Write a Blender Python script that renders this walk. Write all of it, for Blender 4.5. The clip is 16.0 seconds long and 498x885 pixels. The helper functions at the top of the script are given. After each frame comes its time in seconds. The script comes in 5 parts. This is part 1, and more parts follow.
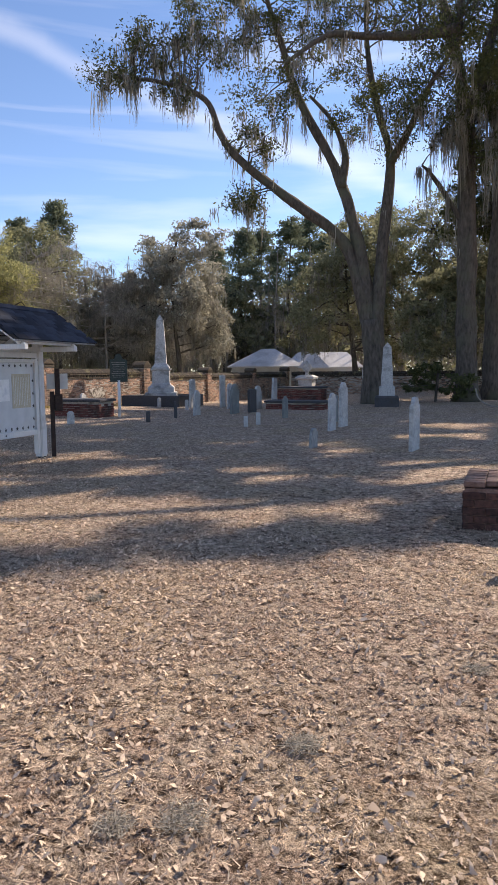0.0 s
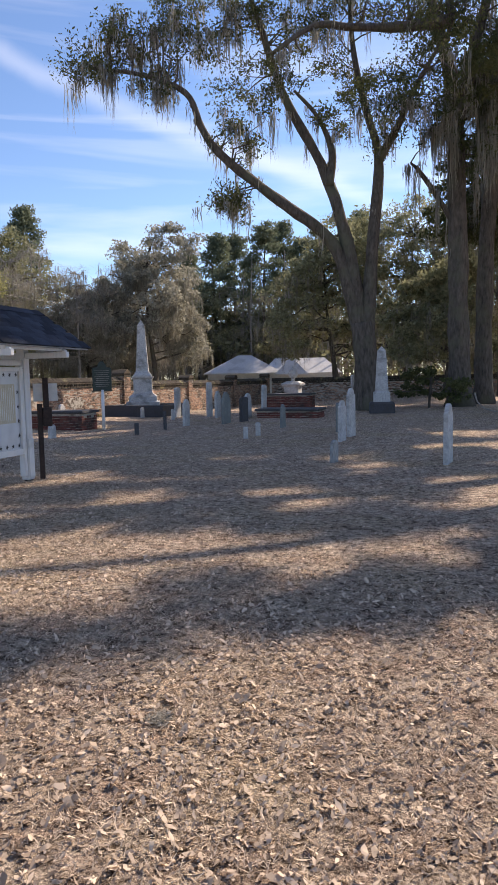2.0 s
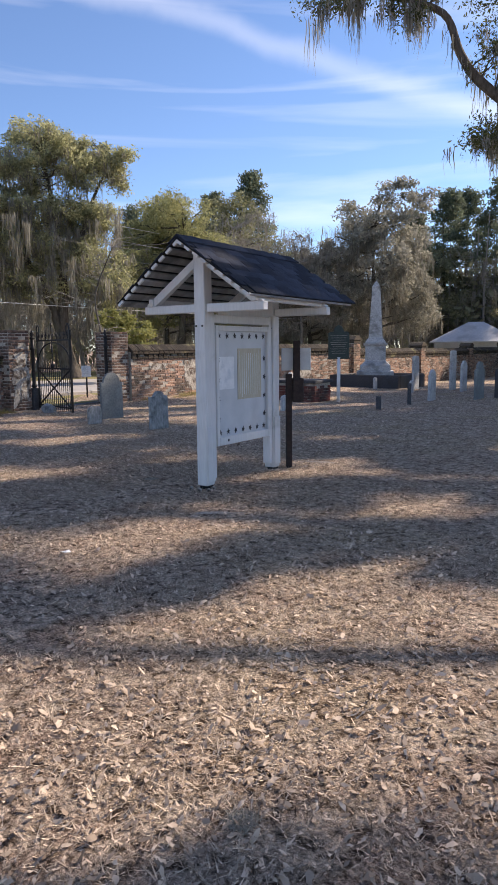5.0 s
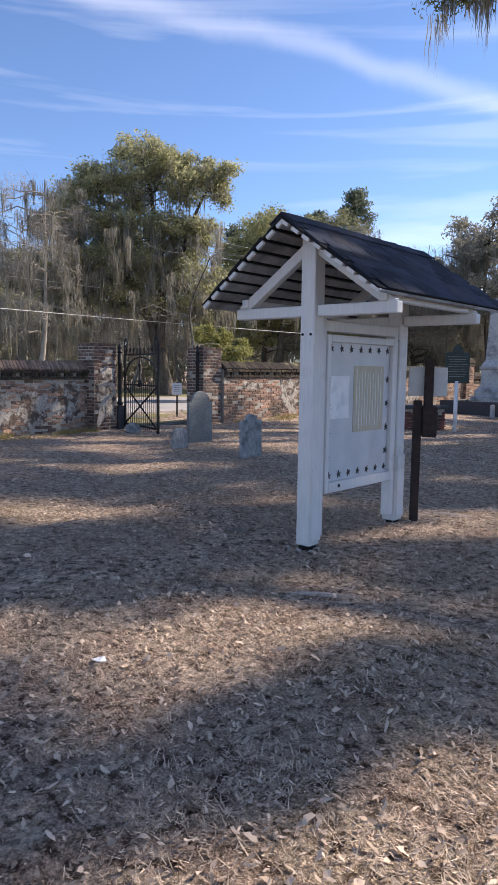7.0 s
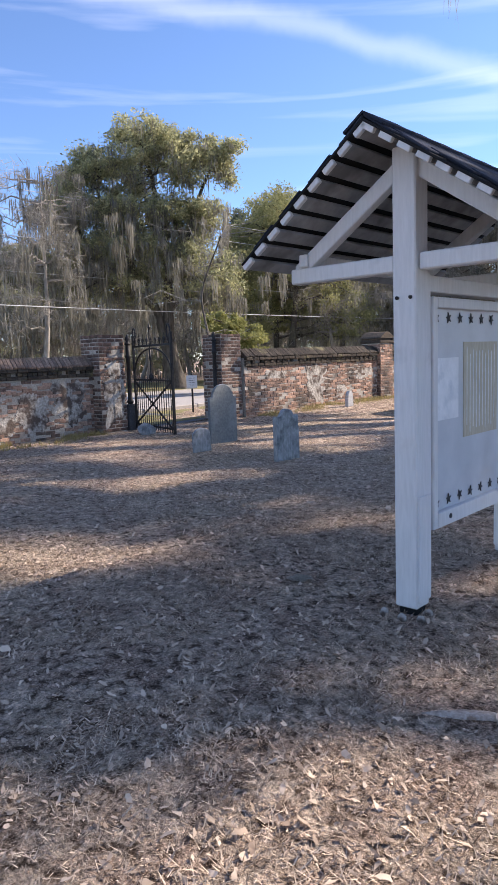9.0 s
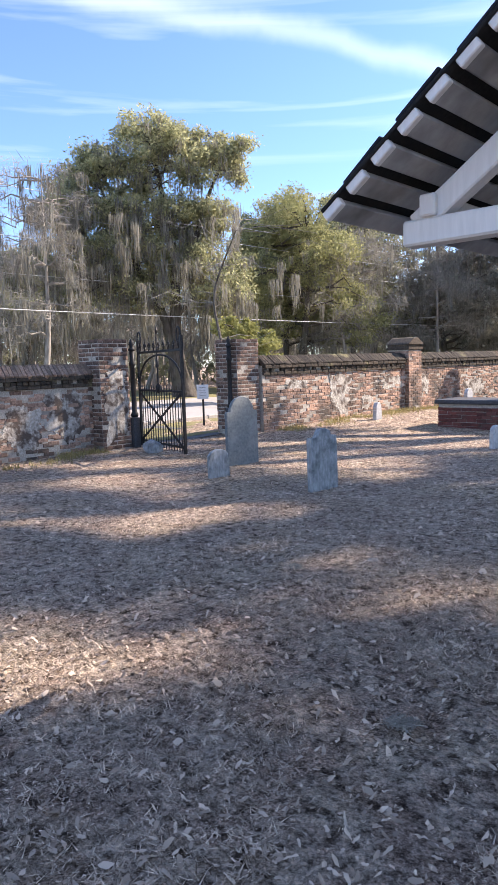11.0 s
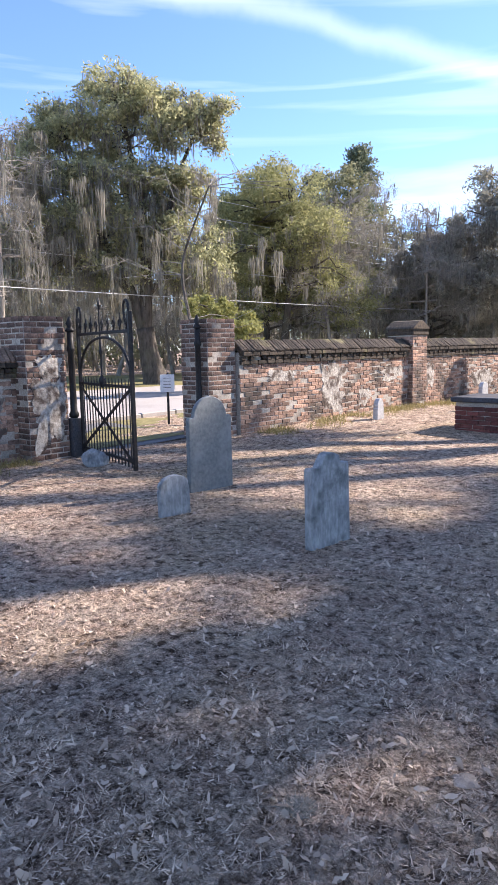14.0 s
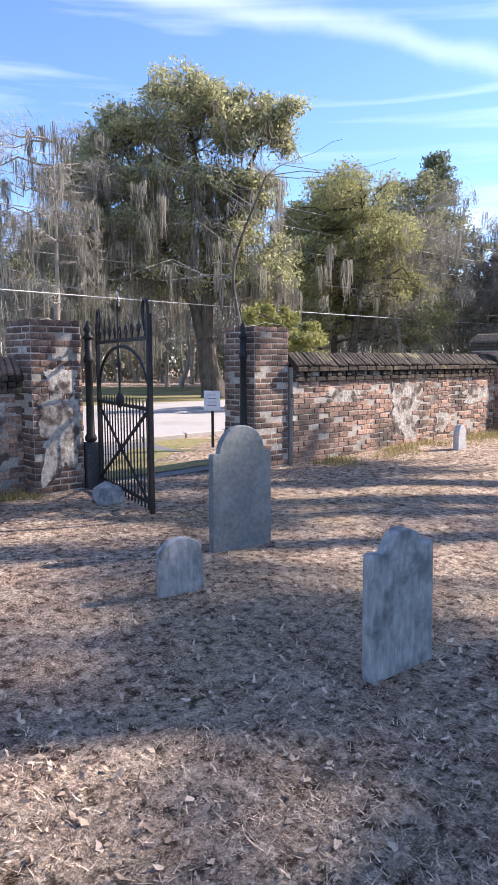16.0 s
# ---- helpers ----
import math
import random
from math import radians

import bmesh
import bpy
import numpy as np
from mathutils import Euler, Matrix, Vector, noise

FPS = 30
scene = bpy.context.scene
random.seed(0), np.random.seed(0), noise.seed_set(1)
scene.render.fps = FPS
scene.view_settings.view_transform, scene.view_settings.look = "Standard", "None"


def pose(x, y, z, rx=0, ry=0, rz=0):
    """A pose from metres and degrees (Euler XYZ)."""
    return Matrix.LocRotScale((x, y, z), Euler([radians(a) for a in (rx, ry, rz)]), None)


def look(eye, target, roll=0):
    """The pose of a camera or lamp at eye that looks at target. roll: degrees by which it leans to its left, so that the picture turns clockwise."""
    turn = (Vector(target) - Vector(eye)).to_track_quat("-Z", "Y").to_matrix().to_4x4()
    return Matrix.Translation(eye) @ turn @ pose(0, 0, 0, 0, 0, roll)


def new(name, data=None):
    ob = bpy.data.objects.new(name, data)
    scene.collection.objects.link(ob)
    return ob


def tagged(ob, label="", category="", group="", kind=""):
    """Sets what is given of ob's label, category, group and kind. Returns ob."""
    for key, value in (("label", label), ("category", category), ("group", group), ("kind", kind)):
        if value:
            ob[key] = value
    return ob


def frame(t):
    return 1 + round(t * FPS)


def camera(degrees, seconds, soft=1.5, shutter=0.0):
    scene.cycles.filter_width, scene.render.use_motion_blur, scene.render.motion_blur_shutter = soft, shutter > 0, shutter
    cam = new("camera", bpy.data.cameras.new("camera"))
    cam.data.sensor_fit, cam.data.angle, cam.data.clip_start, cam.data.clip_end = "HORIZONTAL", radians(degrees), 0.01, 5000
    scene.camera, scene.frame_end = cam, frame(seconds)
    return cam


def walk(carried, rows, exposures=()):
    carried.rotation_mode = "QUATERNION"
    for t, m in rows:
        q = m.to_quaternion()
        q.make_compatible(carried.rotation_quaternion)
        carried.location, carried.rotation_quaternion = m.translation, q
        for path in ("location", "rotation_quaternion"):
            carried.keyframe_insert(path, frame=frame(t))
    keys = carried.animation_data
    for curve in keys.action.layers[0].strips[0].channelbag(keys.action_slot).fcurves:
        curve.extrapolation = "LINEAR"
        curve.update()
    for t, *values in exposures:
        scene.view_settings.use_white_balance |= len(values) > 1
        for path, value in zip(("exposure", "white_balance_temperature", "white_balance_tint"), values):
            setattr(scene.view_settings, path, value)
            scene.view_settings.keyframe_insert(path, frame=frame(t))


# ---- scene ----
cam = camera(39.5, 16.0)
PATH = [
    (0, (2.43, -0.73, 1.548), (1.722, 1.129, 1.342), -0.4),
    (0.5, (2.123, -0.438, 1.528), (1.585, 1.469, 1.255), 0.8),
    (1, (1.809, -0.113, 1.506), (1.304, 1.809, 1.285), 0.8),
    (1.5, (1.511, 0.198, 1.548), (0.941, 2.107, 1.381), -0.8),
    (2, (1.172, 0.46, 1.548), (0.543, 2.349, 1.361), -1.2),
    (2.5, (0.966, 0.777, 1.515), (0.252, 2.634, 1.308), -1.2),
    (3, (0.689, 1.128, 1.548), (-0.141, 2.935, 1.331), -1.3),
    (3.5, (0.324, 1.419, 1.53), (-0.604, 3.175, 1.294), -1.5),
    (4, (0.048, 1.736, 1.462), (-0.955, 3.448, 1.208), -1.5),
    (4.5, (-0.291, 2.067, 1.507), (-1.372, 3.729, 1.239), -1.4),
    (5, (-0.67, 2.355, 1.516), (-1.828, 3.964, 1.248), -0.6),
    (5.2, (-0.777, 2.481, 1.501), (-1.967, 4.067, 1.245), -0.3),
    (7.3, (-2.134, 3.885, 1.471), (-3.517, 5.314, 1.259), 0.6),
    (7.5, (-2.285, 3.977, 1.466), (-3.676, 5.397, 1.246), 0.3),
    (8, (-2.633, 4.249, 1.49), (-4.033, 5.66, 1.265), -0.5),
    (8.5, (-3.011, 4.591, 1.502), (-4.404, 6.007, 1.269), -1.4),
    (9, (-3.4, 4.804, 1.473), (-4.79, 6.221, 1.229), -2.0),
    (9.5, (-3.73, 5.05, 1.478), (-5.123, 6.463, 1.227), -2.3),
    (10, (-4.088, 5.351, 1.518), (-5.498, 6.75, 1.285), -2.5),
    (10.2, (-4.237, 5.453, 1.494), (-5.649, 6.851, 1.268), -2.3),
    (12.3, (-5.656, 6.719, 1.506), (-7.041, 8.143, 1.273), -1.3),
    (12.5, (-5.784, 6.885, 1.495), (-7.169, 8.307, 1.254), -1.5),
    (13, (-6.184, 7.206, 1.495), (-7.568, 8.625, 1.23), -1.6),
    (13.5, (-6.473, 7.502, 1.526), (-7.848, 8.931, 1.259), -1.5),
    (14, (-6.747, 7.944, 1.533), (-8.101, 9.391, 1.263), -1.2),
    (14.5, (-7.056, 8.287, 1.501), (-8.382, 9.762, 1.238), -0.4),
    (15, (-7.271, 8.683, 1.489), (-8.524, 10.216, 1.207), 0.0),
    (15.5, (-7.555, 9.143, 1.53), (-8.915, 10.585, 1.268), 0.4),
    (16, (-7.899, 9.436, 1.54), (-9.388, 10.75, 1.309), -0.2),
]
walk(cam, [(t, look(eye, target, roll)) for t, eye, target, roll in PATH],
     [(0.0, 0.63, 7500, 18), (5.0, 0.63, 7150, 18), (9.0, 0.90, 6700, 19), (10.2, 1.36, 6800, 19), (12.5, 1.36, 6700, 20), (16.0, 1.28, 6500, 20)])

# ---- world, sun, exposure ----
SUN_AZ, SUN_EL = radians(67.0), radians(33.5)   # direction to the sun: angle from +x towards +y, and height
world = bpy.data.worlds.new("sky")
scene.world = world
world.use_nodes = True
wn, wl = world.node_tree.nodes, world.node_tree.links
wn.clear()
w_out, w_bg, w_sky = wn.new("ShaderNodeOutputWorld"), wn.new("ShaderNodeBackground"), wn.new("ShaderNodeTexSky")
w_sky.sky_type, w_sky.sun_disc = "NISHITA", False
w_sky.sun_elevation, w_sky.sun_rotation = SUN_EL, radians(90) - SUN_AZ
w_sky.dust_density, w_sky.ozone_density, w_sky.air_density = 0.2, 4.0, 1.0
w_sky.altitude = 1200.0
w_bg.inputs["Strength"].default_value = 0.126
w_tc, w_map, w_noise, w_ramp, w_mix = (wn.new("ShaderNodeTexCoord"), wn.new("ShaderNodeMapping"), wn.new("ShaderNodeTexNoise"),
                                       wn.new("ShaderNodeValToRGB"), wn.new("ShaderNodeMix"))
w_map.inputs["Rotation"].default_value = (radians(8), radians(13), radians(20))
w_map.inputs["Scale"].default_value = (0.9, 0.9, 11.0)
w_noise.inputs["Scale"].default_value, w_noise.inputs["Detail"].default_value, w_noise.inputs["Roughness"].default_value = 1.5, 6.0, 0.5
w_noise.inputs["Distortion"].default_value = 0.5
w_ramp.color_ramp.elements[0].position, w_ramp.color_ramp.elements[0].color = 0.48, (0, 0, 0, 1)
w_ramp.color_ramp.elements[1].position, w_ramp.color_ramp.elements[1].color = 0.82, (0.42, 0.42, 0.42, 1)
w_mix.data_type = "RGBA"
w_mix.inputs["B"].default_value = (8.6, 9.0, 9.6, 1)
wl.new(w_tc.outputs["Generated"], w_map.inputs["Vector"])
wl.new(w_map.outputs["Vector"], w_noise.inputs["Vector"])
wl.new(w_noise.outputs["Fac"], w_ramp.inputs["Fac"])
# one long cirrus streak across the sky, along a great circle
w_dot, w_wob, w_off, w_abs, w_band, w_sum = (wn.new("ShaderNodeVectorMath"), wn.new("ShaderNodeMath"), wn.new("ShaderNodeMath"), wn.new("ShaderNodeMath"), wn.new("ShaderNodeValToRGB"),
                                             wn.new("ShaderNodeMix"))
w_dot.operation, w_wob.operation, w_off.operation, w_abs.operation = "DOT_PRODUCT", "MULTIPLY_ADD", "ADD", "ABSOLUTE"
w_dot.inputs[1].default_value = (-0.431, 0.149, -0.889)
w_puff = wn.new("ShaderNodeTexNoise")
w_puff.inputs["Scale"].default_value, w_puff.inputs["Detail"].default_value, w_puff.inputs["Roughness"].default_value = 5.0, 5.0, 0.55
w_wob.inputs[1].default_value, w_wob.inputs[2].default_value = 0.05, -0.025
w_band.color_ramp.interpolation = "EASE"
w_band.color_ramp.elements[0].position, w_band.color_ramp.elements[0].color = 0.0, (0.16, 0.16, 0.16, 1)
w_band.color_ramp.elements[1].position, w_band.color_ramp.elements[1].color = 0.021, (0, 0, 0, 1)
w_sum.data_type, w_sum.blend_type = "RGBA", "SCREEN"
w_sum.inputs["Factor"].default_value = 1.0
wl.new(w_tc.outputs["Generated"], w_dot.inputs[0])
wl.new(w_tc.outputs["Generated"], w_puff.inputs["Vector"])
wl.new(w_puff.outputs["Fac"], w_wob.inputs[0])
wl.new(w_dot.outputs["Value"], w_off.inputs[0])
wl.new(w_wob.outputs["Value"], w_off.inputs[1])
wl.new(w_off.outputs["Value"], w_abs.inputs[0])
wl.new(w_abs.outputs["Value"], w_band.inputs["Fac"])
wl.new(w_ramp.outputs["Color"], w_sum.inputs["A"])
wl.new(w_band.outputs["Color"], w_sum.inputs["B"])
wl.new(w_sum.outputs["Result"], w_mix.inputs["Factor"])
w_tint = wn.new("ShaderNodeMix")
w_tint.data_type, w_tint.blend_type = "RGBA", "MULTIPLY"
w_tint.inputs["Factor"].default_value, w_tint.inputs["B"].default_value = 1.0, (0.87, 0.97, 1.07, 1)
wl.new(w_sky.outputs["Color"], w_tint.inputs["A"])
wl.new(w_tint.outputs["Result"], w_mix.inputs["A"])
wl.new(w_mix.outputs["Result"], w_bg.inputs["Color"])
wl.new(w_bg.outputs["Background"], w_out.inputs["Surface"])

sun_data = bpy.data.lights.new("sun", "SUN")
sun_data.energy, sun_data.angle, sun_data.color = 5.0, radians(0.53), (1.0, 0.93, 0.82)
sun = new("sun", sun_data)
sun_dir = Vector((math.cos(SUN_EL) * math.cos(SUN_AZ), math.cos(SUN_EL) * math.sin(SUN_AZ), math.sin(SUN_EL)))
sun.matrix_world = look(sun_dir * 60, (0, 0, 0))

# ---- materials ----


def nodes_of(name, rough=0.8):
    m = bpy.data.materials.new(name)
    m.use_nodes = True
    nt = m.node_tree
    b = nt.nodes["Principled BSDF"]
    b.inputs["Roughness"].default_value = rough
    b.inputs["Specular IOR Level"].default_value = 0.3
    return m, nt, b


def noise_fac(nt, scale, detail=5.0, stretch=(1, 1, 1), rough=0.6):
    tc, mp, nz = nt.nodes.new("ShaderNodeTexCoord"), nt.nodes.new("ShaderNodeMapping"), nt.nodes.new("ShaderNodeTexNoise")
    mp.inputs["Scale"].default_value = stretch
    nz.inputs["Scale"].default_value, nz.inputs["Detail"].default_value, nz.inputs["Roughness"].default_value = scale, detail, rough
    nt.links.new(tc.outputs["Object"], mp.inputs["Vector"])
    nt.links.new(mp.outputs["Vector"], nz.inputs["Vector"])
    return nz.outputs["Fac"]


def ramp(nt, fac, stops):
    r = nt.nodes.new("ShaderNodeValToRGB")
    el = r.color_ramp.elements
    while len(el) < len(stops):
        el.new(0.5)
    for e, (p, c) in zip(el, stops):
        e.position, e.color = p, (*c, 1)
    nt.links.new(fac, r.inputs["Fac"])
    return r.outputs["Color"]


def mixed(nt, fac, a, b, mode="MIX"):
    m = nt.nodes.new("ShaderNodeMix")
    m.data_type, m.blend_type = "RGBA", mode
    for sock, val in ((m.inputs["Factor"], fac), (m.inputs["A"], a), (m.inputs["B"], b)):
        if isinstance(val, (int, float)):
            sock.default_value = val
        elif isinstance(val, tuple):
            sock.default_value = (*val, 1)
        else:
            nt.links.new(val, sock)
    return m.outputs["Result"]


def bumped(nt, b, fac, strength=0.4, distance=0.01):
    bp = nt.nodes.new("ShaderNodeBump")
    bp.inputs["Strength"].default_value, bp.inputs["Distance"].default_value = strength, distance
    nt.links.new(fac, bp.inputs["Height"])
    nt.links.new(bp.outputs["Normal"], b.inputs["Normal"])


def surface(name, dark, light, stain, fine=40.0, coarse=2.5, rough=0.85, bump=0.4, dist=0.006, per_piece=0.0, island=False,
            stretch=(1, 1, 1), stain_amount=(0.5, 0.68), metallic=0.0):
    """Grain at a fine scale between two colours, stains at a coarse one, and a shift of tone from piece to piece."""
    m, nt, b = nodes_of(name, rough)
    b.inputs["Metallic"].default_value = metallic
    f = noise_fac(nt, fine, 6, stretch)
    col = ramp(nt, f, ((0.3, dark), (0.7, light)))
    c = noise_fac(nt, coarse, 4)
    mask = ramp(nt, c, ((stain_amount[0], (0, 0, 0)), (stain_amount[1], (1, 1, 1))))
    col = mixed(nt, mask, col, stain)
    if per_piece:
        if island:
            src = nt.nodes.new("ShaderNodeNewGeometry").outputs["Random Per Island"]
        else:
            src = nt.nodes.new("ShaderNodeObjectInfo").outputs["Random"]
        lo, hi = 1 - per_piece, 1 + per_piece
        tone = ramp(nt, src, ((0.0, (lo * 0.5, lo * 0.5, lo * 0.52)), (0.5, (0.5, 0.49, 0.48)), (1.0, (hi * 0.52, hi * 0.5, hi * 0.48))))
        col = mixed(nt, 1.0, mixed(nt, 1.0, col, tone, "MULTIPLY"), (2.0, 2.0, 2.0), "MULTIPLY")
    nt.links.new(col, b.inputs["Base Color"])
    bumped(nt, b, f, bump, dist)
    return m


def leafy(name, dark, light, translucent=0.35, patch=0.5, clump=0.0):
    m, nt, b = nodes_of(name, 0.75)
    b.inputs["Specular IOR Level"].default_value = 0.2
    src = nt.nodes.new("ShaderNodeNewGeometry").outputs["Random Per Island"]
    col = ramp(nt, src, ((0.0, dark), (0.55, tuple(a * 0.6 + b * 0.4 for a, b in zip(dark, light))), (1.0, light)))
    big = noise_fac(nt, patch, 2)
    col = mixed(nt, ramp(nt, big, ((0.35, (0, 0, 0)), (0.65, (0.5, 0.5, 0.5)))), col, light)
    if clump:
        col = mixed(nt, 1.0, col, ramp(nt, noise_fac(nt, clump, 4, rough=0.7), ((0.38, (0.26, 0.22, 0.19)), (0.5, (0.85, 0.82, 0.8)), (0.62, (1.25, 1.22, 1.2)))), "MULTIPLY")
    nt.links.new(col, b.inputs["Base Color"])
    tr, mx = nt.nodes.new("ShaderNodeBsdfTranslucent"), nt.nodes.new("ShaderNodeMixShader")
    nt.links.new(col, tr.inputs["Color"])
    mx.inputs["Fac"].default_value = translucent
    nt.links.new(b.outputs["BSDF"], mx.inputs[1])
    nt.links.new(tr.outputs["BSDF"], mx.inputs[2])
    nt.links.new(mx.outputs["Shader"], nt.nodes["Material Output"].inputs["Surface"])
    return m


def ground_material():
    m, nt, b = nodes_of("leaf_litter_ground", 0.95)
    b.inputs["Specular IOR Level"].default_value = 0.1
    fine, mid, big = noise_fac(nt, 75, 8, rough=0.8), noise_fac(nt, 3.2, 6, rough=0.7), noise_fac(nt, 0.5, 4)
    tc, vor = nt.nodes.new("ShaderNodeTexCoord"), nt.nodes.new("ShaderNodeTexVoronoi")
    vor.inputs["Scale"].default_value = 42.0
    nt.links.new(tc.outputs["Object"], vor.inputs["Vector"])
    pale = ramp(nt, fine, ((0.38, (0.09, 0.07, 0.055)), (0.48, (0.46, 0.37, 0.285)), (0.6, (0.85, 0.71, 0.54))))
    russet = ramp(nt, fine, ((0.38, (0.06, 0.04, 0.03)), (0.5, (0.31, 0.22, 0.165)), (0.63, (0.68, 0.52, 0.405))))
    leaf = mixed(nt, 0.4, pale, ramp(nt, vor.outputs["Color"], ((0.15, (0.08, 0.05, 0.035)), (0.55, (0.38, 0.27, 0.2)), (0.85, (0.75, 0.6, 0.48)))))
    col = mixed(nt, ramp(nt, mid, ((0.43, (0, 0, 0)), (0.57, (1, 1, 1)))), russet, leaf)
    gold = ramp(nt, fine, ((0.38, (0.07, 0.05, 0.025)), (0.5, (0.36, 0.27, 0.155)), (0.63, (0.74, 0.6, 0.38))))
    col = mixed(nt, ramp(nt, big, ((0.48, (0, 0, 0)), (0.7, (0.6, 0.6, 0.6)))), col, gold)
    speck = noise_fac(nt, 14, 5, rough=0.7)
    col = mixed(nt, 1.0, col, ramp(nt, speck, ((0.38, (0.26, 0.23, 0.21)), (0.49, (1.05, 1.05, 1.05)), (0.62, (1.5, 1.47, 1.44)))), "MULTIPLY")
    nt.links.new(col, b.inputs["Base Color"])
    rough_relief = nt.nodes.new("ShaderNodeMath")
    rough_relief.operation = "MULTIPLY_ADD"
    rough_relief.inputs[1].default_value = 2.2
    nt.links.new(speck, rough_relief.inputs[0])
    nt.links.new(fine, rough_relief.inputs[2])
    bumped(nt, b, rough_relief.outputs[0], 1.0, 0.03)
    return m


GROUND = ground_material()
LAWN = surface("winter_lawn", (0.13, 0.12, 0.045), (0.3, 0.25, 0.11), (0.1, 0.12, 0.035), 12, 0.4, 0.95, 0.6, 0.02)
ROAD = surface("sunlit_concrete_road", (0.32, 0.295, 0.27), (0.44, 0.41, 0.38), (0.3, 0.275, 0.25), 30, 0.6, 0.8, 0.2, 0.003)
DRIVE = surface("worn_driveway_asphalt", (0.1, 0.1, 0.1), (0.2, 0.2, 0.2), (0.08, 0.08, 0.075), 60, 0.8, 0.9, 0.4, 0.004)
BRICK = surface("old_red_brick", (0.15, 0.09, 0.066), (0.46, 0.305, 0.225), (0.085, 0.068, 0.056), 24, 1.3, 0.9, 0.7, 0.01, 0.5, True, stain_amount=(0.46, 0.66))
BRICK_ONE = surface("old_red_brick_piece", (0.06, 0.042, 0.033), (0.26, 0.165, 0.125), (0.035, 0.03, 0.027), 24, 1.5, 0.9, 0.6, 0.008, 0.45)
BRICK_DARK = surface("blackened_coping_brick", (0.018, 0.016, 0.013), (0.1, 0.08, 0.06), (0.26, 0.24, 0.12), 22, 1.6, 0.95, 0.7, 0.01, 0.4, True, stain_amount=(0.56, 0.72))
BRICK_TOMB = surface("dark_red_tomb_brick", (0.095, 0.032, 0.027), (0.22, 0.075, 0.06), (0.08, 0.05, 0.042), 24, 1.8, 0.9, 0.6, 0.006, 0.35, True)
# dark brick for the near tomb, the shade on its face added to the colour
BRICK_SHADED = surface("shaded_dark_tomb_brick", (0.035, 0.019, 0.017), (0.12, 0.058, 0.048), (0.05, 0.035, 0.03), 24, 1.8, 0.95, 0.6, 0.006, 0.35, True)
BRICK_TOP = surface("weathered_tomb_top_brick", (0.1, 0.06, 0.05), (0.24, 0.15, 0.125), (0.17, 0.14, 0.12), 24, 3.0, 0.95, 0.6, 0.006, 0.3, True)
BRICK_TAN = surface("worn_tan_coping_brick", (0.13, 0.085, 0.06), (0.36, 0.25, 0.18), (0.16, 0.12, 0.09), 22, 1.6, 0.95, 0.7, 0.01, 0.3, True)
MORTAR = surface("lime_mortar", (0.26, 0.23, 0.19), (0.52, 0.47, 0.4), (0.11, 0.095, 0.08), 50, 1.5, 0.95, 0.6, 0.006)
PLASTER = surface("weathered_lime_plaster", (0.26, 0.23, 0.19), (0.58, 0.53, 0.46), (0.1, 0.075, 0.06), 20, 4.0, 0.95, 0.8, 0.02, stain_amount=(0.46, 0.58))
MARBLE = surface("weathered_white_marble", (0.3, 0.3, 0.3), (0.56, 0.555, 0.54), (0.2, 0.2, 0.19), 18, 2.2, 0.7, 0.2, 0.003)
SLATE = surface("grey_slate_stone", (0.12, 0.135, 0.135), (0.21, 0.225, 0.22), (0.29, 0.3, 0.285), 26, 2.0, 0.75, 0.25, 0.003)
LICHEN = surface("lichened_marble", (0.17, 0.18, 0.185), (0.4, 0.41, 0.4), (0.1, 0.11, 0.11), 26, 5.0, 0.85, 0.4, 0.004, stretch=(1, 1, 0.35))
DARKSTONE = surface("dark_granite", (0.035, 0.035, 0.04), (0.1, 0.1, 0.105), (0.06, 0.055, 0.05), 40, 2.0, 0.8, 0.3, 0.004)
WHITE_WOOD = surface("worn_white_painted_wood", (0.6, 0.595, 0.58), (0.7, 0.69, 0.675), (0.42, 0.41, 0.39), 9, 2.4, 0.6, 0.2, 0.003,
                     stretch=(6, 6, 0.7), stain_amount=(0.58, 0.8))
# greyer than the white board ends: underside shade is put into the colour
ROOF_BOARD = surface("shade_grey_roof_board", (0.26, 0.26, 0.26), (0.4, 0.4, 0.395), (0.16, 0.155, 0.15), 9, 2.4, 0.75, 0.3, 0.003)
SHINGLE = surface("charcoal_asphalt_shingle", (0.01, 0.013, 0.022), (0.04, 0.05, 0.075), (0.02, 0.024, 0.036), 120, 3, 1.0, 0.6, 0.003, 0.55)
FELT = surface("black_roof_felt", (0.008, 0.008, 0.009), (0.02, 0.02, 0.02), (0.012, 0.012, 0.012), 60, 3, 0.95, 0.2, 0.002)
PANEL = surface("white_display_panel", (0.5, 0.52, 0.54), (0.6, 0.615, 0.63), (0.42, 0.43, 0.44), 4, 1.2, 0.35, 0.05, 0.001, stain_amount=(0.55, 0.8))
PAPER_TAN = surface("tan_printed_notice", (0.42, 0.37, 0.27), (0.56, 0.5, 0.38), (0.5, 0.46, 0.36), 9, 5, 0.6, 0.1, 0.001, stretch=(1, 8, 1))
PAPER_WHITE = surface("faded_white_map_sheet", (0.72, 0.73, 0.73), (0.84, 0.84, 0.84), (0.6, 0.63, 0.65), 14, 9, 0.6, 0.1, 0.001)
INK = surface("dark_ink", (0.03, 0.03, 0.035), (0.06, 0.06, 0.06), (0.05, 0.05, 0.05), 30, 4, 0.7, 0.1, 0.001)
IRON = surface("black_wrought_iron", (0.012, 0.012, 0.013), (0.035, 0.032, 0.03), (0.06, 0.035, 0.022), 30, 4, 0.55, 0.3, 0.002, metallic=0.3, stain_amount=(0.6, 0.8))
